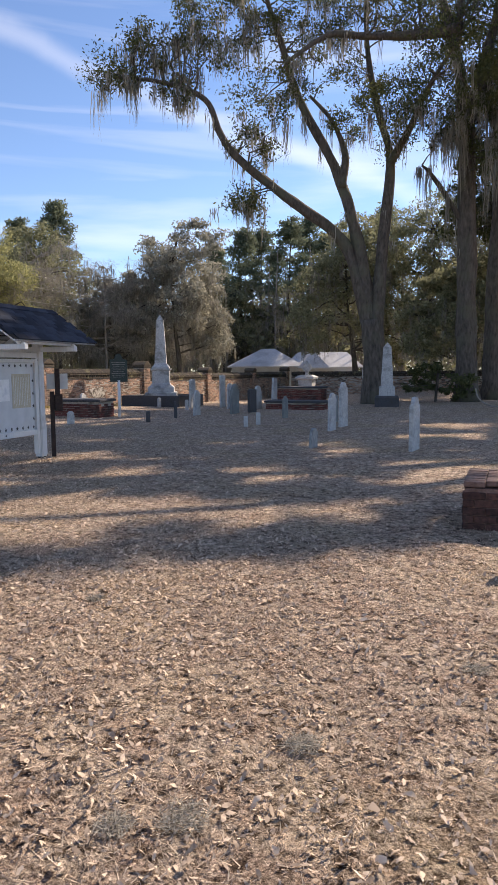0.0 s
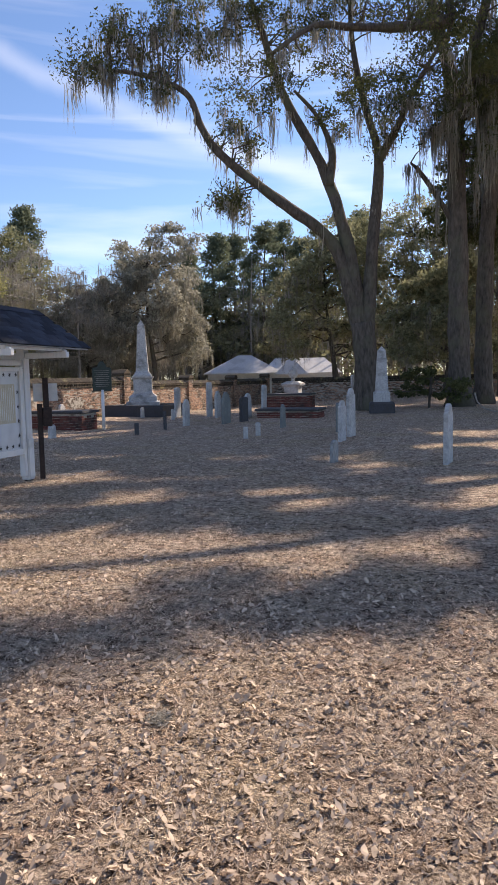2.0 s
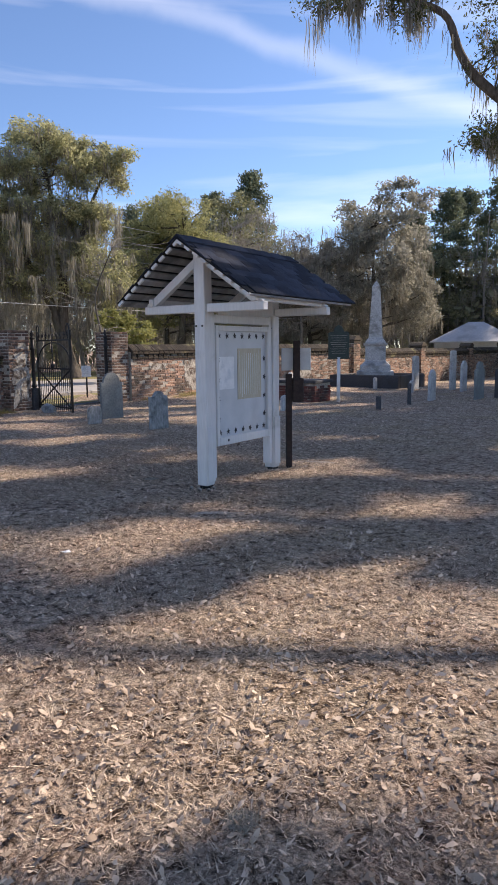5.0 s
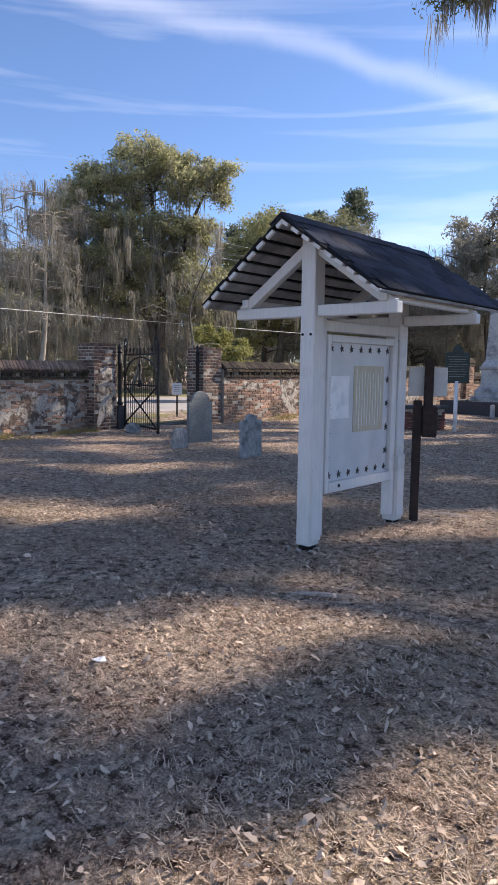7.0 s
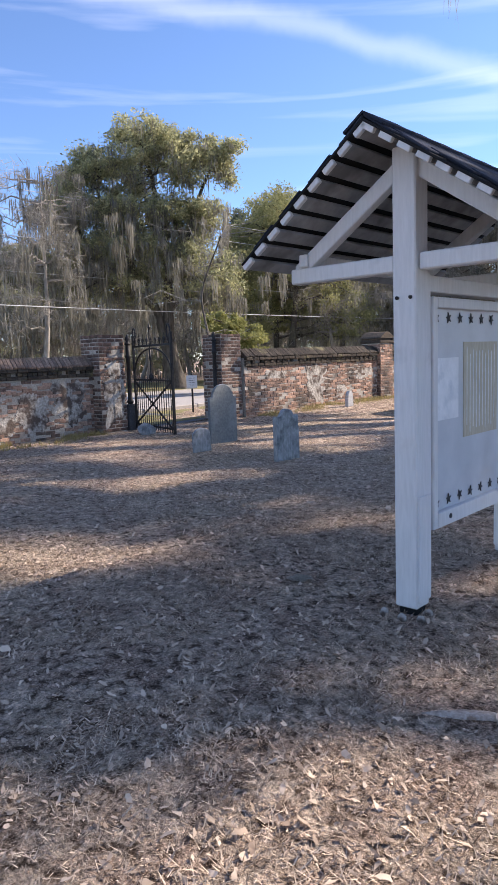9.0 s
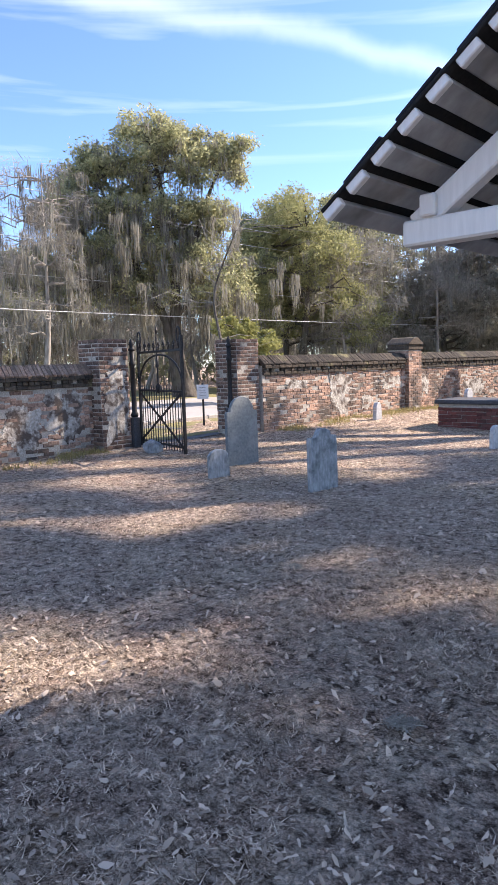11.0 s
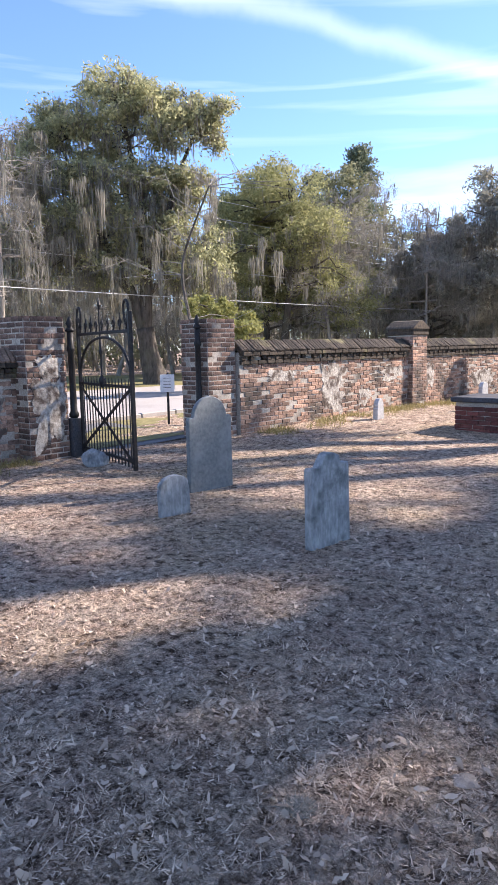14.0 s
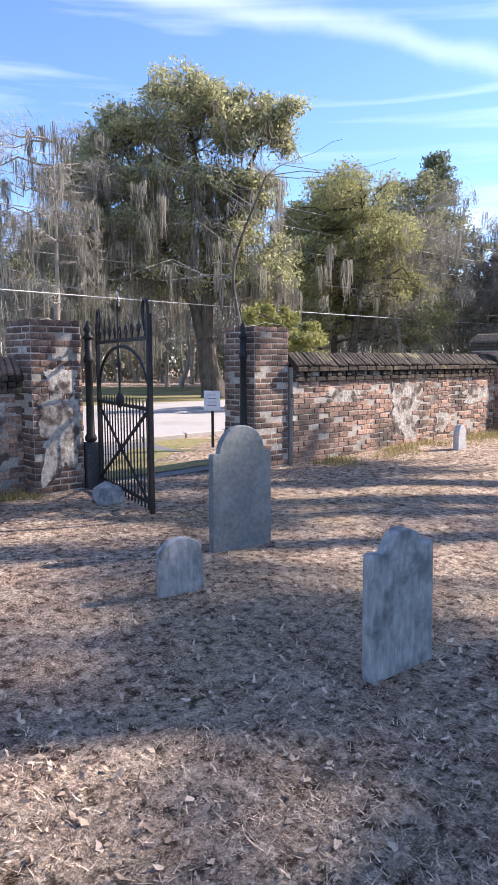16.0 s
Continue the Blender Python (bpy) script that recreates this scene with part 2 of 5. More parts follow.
BROWN_POST = surface("dark_brown_painted_post", (0.03, 0.02, 0.018), (0.06, 0.042, 0.036), (0.03, 0.025, 0.022), 20, 4, 0.9, 0.2, 0.002)
MARKER_GREEN = surface("dark_green_cast_plaque", (0.02, 0.032, 0.026), (0.045, 0.06, 0.05), (0.03, 0.035, 0.03), 30, 3, 0.5, 0.2, 0.002)
PALE_METAL = surface("pale_sign_panel", (0.5, 0.5, 0.49), (0.62, 0.62, 0.6), (0.45, 0.45, 0.43), 12, 3, 0.5, 0.1, 0.001)
BARK = surface("grey_oak_bark", (0.045, 0.038, 0.032), (0.14, 0.12, 0.1), (0.11, 0.11, 0.075), 9, 0.8, 0.95, 0.9, 0.04, stretch=(1, 1, 0.3))
BARK_PALE = surface("pale_bare_wood_bark", (0.19, 0.17, 0.148), (0.38, 0.35, 0.305), (0.25, 0.235, 0.2), 9, 0.8, 0.95, 0.6, 0.02, stretch=(1, 1, 0.3))
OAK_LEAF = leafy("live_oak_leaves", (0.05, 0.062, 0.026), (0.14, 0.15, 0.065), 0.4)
WOOD_LEAF = leafy("woodland_leaves", (0.12, 0.13, 0.068), (0.36, 0.355, 0.215), 0.45)
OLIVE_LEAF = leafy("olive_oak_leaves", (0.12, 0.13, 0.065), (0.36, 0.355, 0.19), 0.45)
# paler copy of the oak leaves, sunlit brightness put into the colour
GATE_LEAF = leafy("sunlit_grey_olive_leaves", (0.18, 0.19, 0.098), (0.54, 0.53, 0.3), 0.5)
LIGHT_OLIVE = leafy("light_olive_leaves", (0.17, 0.18, 0.08), (0.46, 0.45, 0.22), 0.5)
YELLOW_LEAF = leafy("yellow_green_leaves", (0.18, 0.19, 0.06), (0.36, 0.35, 0.14), 0.45)
PINE_LEAF = leafy("pine_needles", (0.075, 0.1, 0.068), (0.23, 0.26, 0.17), 0.4)
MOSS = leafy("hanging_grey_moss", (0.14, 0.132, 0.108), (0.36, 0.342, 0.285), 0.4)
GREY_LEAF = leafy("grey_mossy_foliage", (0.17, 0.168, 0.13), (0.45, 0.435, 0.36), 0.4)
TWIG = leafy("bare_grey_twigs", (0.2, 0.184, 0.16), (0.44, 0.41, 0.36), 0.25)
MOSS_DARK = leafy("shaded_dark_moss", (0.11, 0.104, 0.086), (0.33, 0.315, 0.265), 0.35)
DRY_GRASS = leafy("dry_yellow_grass", (0.2, 0.17, 0.07), (0.44, 0.37, 0.17), 0.3)
LITTER = leafy("dry_fallen_leaves", (0.13, 0.085, 0.06), (0.84, 0.67, 0.51), 0.25)
STRAW = leafy("dry_straw_grass", (0.18, 0.125, 0.09), (0.88, 0.74, 0.57), 0.2, 2.6, 13.0)
FALLEN_MOSS = leafy("fallen_grey_moss", (0.2, 0.18, 0.145), (0.46, 0.42, 0.35), 0.2)
ROOF_METAL = surface("pale_metal_roof", (0.5, 0.5, 0.5), (0.64, 0.64, 0.64), (0.42, 0.42, 0.42), 6, 0.5, 0.6, 0.1, 0.004, metallic=0.2)
SIDING = surface("pale_house_siding", (0.5, 0.5, 0.48), (0.62, 0.61, 0.58), (0.45, 0.44, 0.42), 6, 0.6, 0.7, 0.2, 0.004)
GLASS_DARK = surface("dark_window_glass", (0.02, 0.022, 0.025), (0.03, 0.032, 0.036), (0.025, 0.026, 0.03), 3, 1, 0.1, 0.0, 0.001)

# ---- mesh tools ----


class Build:
    """Collects vertices and faces of one mesh."""

    def __init__(self):
        self.v, self.f = [], []

    def add(self, verts, faces, m=None):
        o = len(self.v)
        self.v += [tuple(m @ Vector(p)) for p in verts] if m is not None else [tuple(p) for p in verts]
        self.f += [tuple(i + o for i in f) for f in faces]
        return self

    def box(self, c, s, m=None, bevel=0.0):
        x, y, z = (k / 2 for k in s)
        if bevel <= 0:
            vs = [(c[0] + a * x, c[1] + b * y, c[2] + d * z) for a in (-1, 1) for b in (-1, 1) for d in (-1, 1)]
            return self.add(vs, [(0, 1, 3, 2), (4, 6, 7, 5), (0, 4, 5, 1), (2, 3, 7, 6), (0, 2, 6, 4), (1, 5, 7, 3)], m)
        k = min(bevel, x * 0.9, y * 0.9, z * 0.9)
        vs, ix = [], {}
        for a in (-1, 1):
            for b in (-1, 1):
                for d in (-1, 1):
                    for ax in range(3):
                        h = [x - k, y - k, z - k]
                        h[ax] += k
                        ix[a, b, d, ax] = len(vs)
                        vs.append((c[0] + a * h[0], c[1] + b * h[1], c[2] + d * h[2]))
        fs = []
        for q in (-1, 1):
            o = [(-1, -1), (1, -1), (1, 1), (-1, 1)][::q]
            fs += [[ix[q, i, j, 0] for i, j in o], [ix[j, q, i, 1] for i, j in o], [ix[i, j, q, 2] for i, j in o]]
        for i in (-1, 1):
            for j in (-1, 1):
                r = 1 if i * j > 0 else -1
                fs += [[ix[i, j, -1, 0], ix[i, j, -1, 1], ix[i, j, 1, 1], ix[i, j, 1, 0]][::r],
                       [ix[-1, i, j, 1], ix[-1, i, j, 2], ix[1, i, j, 2], ix[1, i, j, 1]][::r],
                       [ix[j, -1, i, 2], ix[j, -1, i, 0], ix[j, 1, i, 0], ix[j, 1, i, 2]][::r]]
        for i in (-1, 1):
            for j in (-1, 1):
                for d in (-1, 1):
                    fs.append([ix[i, j, d, 0], ix[i, j, d, 1], ix[i, j, d, 2]][::(1 if i * j * d > 0 else -1)])
        return self.add(vs, fs, m)

    def beam(self, a, b, w, h, bevel=0.006):
        """A squared bar from a to b, w across and h high."""
        a, b = Vector(a), Vector(b)
        d = b - a
        q = d.to_track_quat("Y", "Z").to_matrix().to_4x4()
        return self.box((0, 0, 0), (w, d.length, h), Matrix.Translation((a + b) / 2) @ q, bevel)

    def prism(self, outline, depth, m=None, inset=0.012):
        """An outline in x and z, pushed along y, with a small chamfer on both faces."""
        n = len(outline)
        cx, cz = sum(p[0] for p in outline) / n, sum(p[1] for p in outline) / n
        rings = []
        for y, k in ((-depth / 2, inset), (-depth / 2 + inset, 0), (depth / 2 - inset, 0), (depth / 2, inset)):
            ring = []
            for x, z in outline:
                l = max(math.hypot(x - cx, z - cz), 1e-6)
                ring.append((x - (x - cx) / l * k, y, z - (z - cz) / l * k if z > 0.01 else z))
            rings.append(ring)
        fs = [tuple(range(n)), tuple(3 * n + i for i in reversed(range(n)))]
        for r in range(3):
            fs += [(r * n + i, (r + 1) * n + i, (r + 1) * n + (i + 1) % n, r * n + (i + 1) % n) for i in range(n)]
        return self.add(sum(rings, []), fs, m)

    def tube(self, pts, radii, seg=8, rough=0.0, seed=0, cap=True):
        pts = [Vector(p) for p in pts]
        vs, fs, n = [], [], len(pts)
        side = None
        for i, p in enumerate(pts):
            d = (pts[min(i + 1, n - 1)] - pts[max(i - 1, 0)]).normalized()
            if side is None:
                side = d.orthogonal().normalized()
            side = (side - d * side.dot(d)).normalized()
            up = d.cross(side)
            for k in range(seg):
                a = k / seg * math.tau
                r = radii[i] * (1 + rough * noise.noise((p.x * 1.3 + math.cos(a) * 1.5, p.y * 1.3 + math.sin(a) * 1.5, p.z * 0.7 + seed)))
                vs.append(p + (side * math.cos(a) + up * math.sin(a)) * r)
        for i in range(n - 1):
            fs += [(i * seg + k, i * seg + (k + 1) % seg, (i + 1) * seg + (k + 1) % seg, (i + 1) * seg + k) for k in range(seg)]
        if cap:
            fs += [tuple(reversed(range(seg))), tuple((n - 1) * seg + k for k in range(seg))]
        return self.add(vs, fs)

    def lathe(self, profile, seg=16, m=None):
        vs = [(r * math.cos(k / seg * math.tau), r * math.sin(k / seg * math.tau), z) for r, z in profile for k in range(seg)]
        fs = []
        for i in range(len(profile) - 1):
            fs += [(i * seg + k, i * seg + (k + 1) % seg, (i + 1) * seg + (k + 1) % seg, (i + 1) * seg + k) for k in range(seg)]
        fs += [tuple(reversed(range(seg))), tuple((len(profile) - 1) * seg + k for k in range(seg))]
        return self.add(vs, fs, m)

    def square_taper(self, profile, m=None):
        """A square shaft: rows of half width and height."""
        vs = [(a * r, b * r, z) for r, z in profile for a, b in ((-1, -1), (1, -1), (1, 1), (-1, 1))]
        fs = [(3, 2, 1, 0)]
        n = len(profile)
        for i in range(n - 1):
            fs += [(i * 4 + k, i * 4 + (k + 1) % 4, i * 4 + 4 + (k + 1) % 4, i * 4 + 4 + k) for k in range(4)]
        fs.append(tuple((n - 1) * 4 + k for k in range(4)))
        return self.add(vs, fs, m)

    def mesh(self, name):
        me = bpy.data.meshes.new(name)
        me.from_pydata(self.v, [], self.f)
        return me


def part(name, build, material, parent=None, label="", smooth=False, at=None):
    """One mesh object under a thing or part."""
    me = build if isinstance(build, bpy.types.Mesh) else build.mesh(name)
    if not me.materials:
        me.materials.append(material)
    if smooth:
        me.polygons.foreach_set("use_smooth", [True] * len(me.polygons))
    ob = new(name, me)
    if parent is not None:
        ob.parent = parent
    if at is not None:
        ob.matrix_basis = at
    return tagged(ob, label)


def thing(name, label, category, at=None, group="", kind=""):
    ob = new(name)
    ob.empty_display_size = 0.2
    if at is not None:
        ob.matrix_basis = at
    return tagged(ob, label, category, group, kind)


def array_mesh(name, verts, faces):
    """A mesh straight from arrays; faces all have the same number of corners."""
    me = bpy.data.meshes.new(name)
    k = faces.shape[1]
    me.vertices.add(len(verts))
    me.vertices.foreach_set("co", np.ascontiguousarray(verts, dtype=np.float32).ravel())
    me.loops.add(faces.size)
    me.loops.foreach_set("vertex_index", np.ascontiguousarray(faces, dtype=np.int32).ravel())
    me.polygons.add(len(faces))
    me.polygons.foreach_set("loop_start", np.arange(0, faces.size, k, dtype=np.int32))
    me.polygons.foreach_set("loop_total", np.full(len(faces), k, dtype=np.int32))
    me.update(calc_edges=True)
    return me


def leaf_cloud(rng, centres, radii, count, size, flat=0.0):
    """Small pointed leaves, count round each centre, as rhombs turned all ways."""
    c = np.repeat(np.asarray(centres, float), count, axis=0)
    r = np.repeat(np.asarray(radii, float), count, axis=0).reshape(len(c), -1)
    n = len(c)
    d = rng.normal(size=(n, 3))
    d /= np.linalg.norm(d, axis=1, keepdims=True)
    p = c + np.clip(rng.normal(size=(n, 3)), -1.7, 1.7) * 0.55 * r
    a = rng.normal(size=(n, 3))
    a[:, 2] *= 1 - flat
    a /= np.linalg.norm(a, axis=1, keepdims=True)
    b = np.cross(a, rng.normal(size=(n, 3)))
    b /= np.linalg.norm(b, axis=1, keepdims=True)
    s = size * (0.55 + 0.9 * rng.random((n, 1)))
    v = np.stack([p - a * s, p + b * s * 0.42, p + a * s, p - b * s * 0.42], axis=1).reshape(-1, 3)
    return v, np.arange(4 * n).reshape(n, 4)


def moss_strands(rng, tops, lengths, width, spread=0.12):
    """Hanging moss: tapering ragged ribbons of three lengths each."""
    t = np.asarray(tops, float)
    n = len(t)
    L = np.asarray(lengths, float).reshape(n, 1)
    a = rng.random(n) * math.tau
    side = np.stack([np.cos(a), np.sin(a), np.zeros(n)], axis=1)
    w = width * (0.5 + rng.random((n, 1)))
    rows = []
    for k, ww in ((0.0, 0.5), (0.3, 1.0), (0.65, 0.65), (1.0, 0.08)):
        q = t + np.stack([rng.normal(size=n), rng.normal(size=n), np.zeros(n)], axis=1) * spread * k
        q[:, 2:] -= L * k
        rows += [q - side * w * ww, q + side * w * ww]
    v = np.stack(rows, axis=1).reshape(-1, 3)
    o = np.arange(n)[:, None, None] * 8
    f = (o + np.array([[0, 1, 3, 2], [2, 3, 5, 4], [4, 5, 7, 6]])[None]).reshape(-1, 4)
    return v, f


def curve_through(pts, steps=5):
    """A smooth line through hand-set points."""
    p = [Vector(q) for q in pts]
    p = [p[0] * 2 - p[1], *p, p[-1] * 2 - p[-2]]
    out = []
    for i in range(1, len(p) - 2):
        for k in range(steps):
            t = k / steps
            a, b, c, d = p[i - 1:i + 3]
            out.append(0.5 * (2 * b + (c - a) * t + (2 * a - 5 * b + 4 * c - d) * t ** 2 + (3 * b - a - 3 * c + d) * t ** 3))
    return out + [p[-2]]


def rise(x, y):
    """Height of the ground."""
    d = max(0.0, y - 23.0)
    return (0.2 * math.exp(-(((x + 15.5) / 3) ** 2 + ((y - 20.5) / 5) ** 2))
            - 0.55 * (1 - math.exp(-(d / 16) ** 2)) / (1 + math.exp(min(max((x + 8.5) / 1.5, -30.0), 30.0))))


# ---- ground ----


def ground():
    def steps(lo, a, b, hi, fine, grow):
        fine_part = list(np.arange(a, b, fine))
        up, q, s = [], b, fine
        while q < hi:
            up.append(q)
            s *= grow
            q += s
        down, q, s = [], a - fine, fine
        while q > lo:
            down.append(q)
            s *= grow
            q -= s
        return [lo] + down[::-1] + fine_part + up + [hi]
    xs, ys = steps(-1500, -18, 6, 1500, 0.16, 1.25), steps(-1500, -4, 26, 1500, 0.16, 1.25)
    v = np.array([(x, y, rise(x, y) + (0.025 * noise.noise((x * 0.7, y * 0.7, 0)) + 0.01 * noise.noise((x * 3, y * 3, 4)) if -30 < x < 15 and -10 < y < 60 else 0))
                  for y in ys for x in xs])
    nx = len(xs)
    i = np.arange((len(ys) - 1) * (nx - 1))
    o = i // (nx - 1) * nx + i % (nx - 1)
    me = array_mesh("ground", v, np.stack([o, o + 1, o + 1 + nx, o + nx], axis=1))
    me.polygons.foreach_set("use_smooth", [True] * len(me.polygons))
    tagged(part("ground", me, GROUND), "brown churchyard ground of fallen leaves and dry grass", "ground", kind="structure")


ground()


# ---- brick walls ----
def brick_size(rng, length):
    return (length * (0.94 + 0.05 * rng.random()), 0.05, 0.066 + 0.004 * rng.random())


def frame_at(a, u, n):
    """Axes along a wall face: x along it, y out of it."""
    return Matrix(((u[0], n[0], 0, a[0]), (u[1], n[1], 0, a[1]), (0, 0, 1, 0), (0, 0, 0, 1)))


def brick_face(build, rng, m, x0, x1, z0, z1, proud=0.01, length=0.215, worn=0.08):
    """Running bond of single bricks on a face, some pushed in or lost."""
    k, z = 0, z0
    while z + 0.07 < z1:
        x = x0 - (length / 2 if k % 2 else 0)
        while x < x1 - 0.03:
            a, b = max(x, x0), min(x + length, x1)
            if b - a > 0.05 and rng.random() > worn:
                s = brick_size(rng, b - a)
                build.box(((a + b) / 2, -0.025 + proud + rng.normal() * 0.004, z + 0.037), s, m @ pose(0, 0, 0, 0, rng.normal() * 0.25, 0), 0.006)
            x += length
        z += 0.0765
        k += 1


def wall_run(name, a, b, n, base, top, parent, seed, thick=0.4, cap=None):
    """A wall between two piers: mortar core, single bricks, dentil cornice and a sloped coping of bricks on edge."""
    rng = np.random.default_rng(seed)
    a, b = Vector(a), Vector(b)
    length = (b - a).length
    u = (b - a) / length
    m = frame_at(a, u, n)
    core = Build().box((length / 2, -thick / 2, (base + top - 0.16) / 2), (length, thick, top - 0.16 - base), m)
    part("core", core, MORTAR, parent)
    br = Build()
    brick_face(br, rng, m, 0, length, base, top - 0.36)
    brick_face(br, rng, m @ pose(length, -thick, 0, 0, 0, 180), 0, length, base, top - 0.36)
    tagged(part("brickwork", br, BRICK, parent), kind="stuff")
    cor = Build()
    for side in (m, m @ pose(length, -thick, 0, 0, 0, 180)):
        x = 0.0
        while x < length - 0.1:
            w = min(0.215, length - x)
            cor.box((x + w / 2, 0.0, top - 0.325), (w * 0.96, 0.1, 0.066), side @ pose(0, rng.normal() * 0.004, 0), 0.008)
            cor.box((x + w / 2, 0.025, top - 0.185), (w * 0.96, 0.14, 0.066), side @ pose(0, rng.normal() * 0.005, 0), 0.008)
            if rng.random() > 0.12:
                cor.box((x + 0.05, 0.012, top - 0.255), (0.095, 0.11, 0.066), side, 0.008)
            if rng.random() > 0.12:
                cor.box((x + 0.158, 0.0, top - 0.255), (0.095, 0.11, 0.062), side, 0.008)
            x += 0.215
    tagged(part("cornice", cor, BRICK_DARK, parent), kind="stuff")
    cop = Build()
    for side in (m, m @ pose(length, -thick, 0, 0, 0, 180)):
        x = 0.04
        while x < length:
            q = side @ pose(x, -0.06 + rng.normal() * 0.006, top - 0.075 + rng.normal() * 0.006, -32 + rng.normal() * 1.5, 0, 14)
            cop.box((0, 0, 0), (0.07, 0.34, 0.1), q, 0.012)
            x += 0.079
    tagged(part("coping", cop, cap or BRICK_DARK, parent), kind="stuff")


def plaster_patch(parent, m, x, z, w, h, seed, thick=0.026):
    """A ragged sheet of old plaster left on the brick face."""
    rng = np.random.default_rng(int(seed * 10))
    out = []
    for k in range(64):
        a = k / 64 * math.tau
        r = 0.9 + 0.55 * noise.noise((math.cos(a) * 1.8, math.sin(a) * 1.8, seed)) + 0.25 * noise.noise((math.cos(a) * 6, math.sin(a) * 6, seed)) + rng.normal() * 0.05
        c, s = math.cos(a), math.sin(a)
        q = 1 / max(abs(c), abs(s)) ** 0.6
        out.append((x + c * q * r * w / 2, max(z + s * q * r * h / 2, 0.03)))
    part("plaster_patch", Build().prism(out, thick, m @ pose(0, 0.002, 0), 0.006), PLASTER, parent, "ragged patch of grey lime plaster")


def pier(parent, x, y, w, base, top, rz, seed, single=(), cap=None):
    """A square brick pier; the faces in single are built brick by brick as parts."""
    rng = np.random.default_rng(seed)
    h = w / 2
    part("core", Build().box((0, 0, (base + top) / 2), (w, w, top - base - 0.02)), MORTAR, parent, at=pose(x, y, 0, 0, 0, rz))
    joined = Build()
    for k in range(4):
        m = pose(x, y, 0, 0, 0, rz + 90 * k) @ pose(-h, -h, 0) @ Matrix(((1, 0, 0, 0), (0, -1, 0, 0), (0, 0, 1, 0), (0, 0, 0, 1)))
        if k not in single:
            brick_face(joined, rng, m, -0.006, w + 0.006, base, top, worn=0.02)
            continue
        meshes = []
        for v in range(4):
            me = Build().box((0, 0, 0), (0.2 if v < 2 else 0.1, 0.05, 0.066 + 0.001 * v), None, 0.007).mesh("brick")
            me.materials.append(BRICK_ONE)
            meshes.append(me)
        z, c = base + 0.037, 0
        while z < top:
            cells = [(0, 0.205), (0.205, 0.41), (0.41, w)] if c % 2 else [(0, 0.105), (0.105, 0.31), (0.31, 0.515), (0.515, w)]
            for p, q in cells:
                me = meshes[rng.integers(0, 2) + (0 if q - p > 0.15 else 2)]
                o = m @ pose((p + q) / 2, -0.02 + rng.normal() * 0.005, z, 0, rng.normal() * 0.4, rng.normal() * 0.6)
                o = pose(*o.translation, 0, 0, rz + 90 * k)
                part("brick", me, BRICK_ONE, parent, at=o)
            z += 0.0765
            c += 1
    if joined.v:
        tagged(part("brickwork", joined, BRICK, parent), kind="stuff")
    if cap == "gable":
        cp = Build()
        cp.box((0, 0, top + 0.03), (w + 0.08, w + 0.08, 0.07), None, 0.01)
        cp.box((0, 0, top + 0.1), (w + 0.03, w + 0.03, 0.07), None, 0.01)
        cp.prism([(-w / 2 - 0.06, top + 0.13), (w / 2 + 0.06, top + 0.13), (w / 2 + 0.02, top + 0.17), (0.1, top + 0.3), (0, top + 0.32), (-0.1, top + 0.3), (-w / 2 - 0.02, top + 0.17)],
                 w + 0.1, None, 0.01)
        part("cap", cp, BRICK_DARK, parent, "blackened brick gable cap", at=pose(x, y, 0, 0, 0, rz + 90))


WX = -14.75            # face of the long wall
PIER_Y = (22.05, 29.9, 37.55, 45.3, 53.1)
long_wall = tagged(new("wall_west"), "old red brick churchyard wall with dark coping and piers", "wall", kind="structure")
PATCH_FRAME = frame_at((WX, 16.3), (0, 1), (1, 0))
edges = [16.3, *[v for p in PIER_Y for v in (p - 0.33, p + 0.33)]]
TOPS = (1.62, 1.62, 1.42, 1.38, 1.4)
for i in range(5):
    y0, y1 = edges[2 * i], edges[2 * i + 1]
    wall_run("run", (WX, y0), (WX, y1), (1, 0), min(rise(WX, y0), rise(WX, y1)) - 0.06, TOPS[i], long_wall, 10 + i)
for x, z, w, h, s in ((2.6, 0.78, 0.85, 1.05, 3.1), (1.1, 1.02, 0.9, 0.25, 7.7), (3.7, 0.5, 0.5, 0.35, 5.2), (6.3, 0.8, 0.6, 0.7, 9.4), (5.0, 0.95, 1.2, 0.3, 2.6), (9.2, 0.6, 1.4, 0.5, 4.6)):
    plaster_patch(long_wall, PATCH_FRAME, x, z, w, h, s)
for i, y in enumerate(PIER_Y):
    pier(long_wall, WX - 0.2, y, 0.62, rise(WX, y) - 0.06, (1.75, 1.72, 1.45, 1.42, 1.5)[i], 0, 40 + i, cap="gable")

side_wall = tagged(new("wall_gate_side"), "low brick wall with peeling plaster beside the gate", "wall", kind="structure")
GL, GR = (-15.68, 13.08), (-15.12, 15.95)          # gate piers
su = Vector((0.02, -1.0)).normalized()
sn = Vector((-su.y, su.x)) * -1
if sn.x < 0:
    sn = -sn
s0 = Vector(GL) + su * 0.3 + sn * 0.02
# the run starts at its far end so that its bricks face the churchyard
wall_run("run", s0 + su * 9, s0, sn, -0.06, 1.55, side_wall, 31, cap=BRICK_TAN)
SIDE_FRAME = frame_at(s0 + su * 9, -su, sn)
for x, z, w, h, s in ((8.45, 0.7, 0.75, 0.9, 12.3), (7.6, 0.55, 0.7, 0.7, 14.9), (6.5, 0.8, 1.0, 0.4, 3.8), (6.9, 0.35, 0.7, 0.4, 8.3), (5.0, 0.6, 0.9, 0.6, 6.1)):
    plaster_patch(side_wall, SIDE_FRAME, x, z, w, h, s)

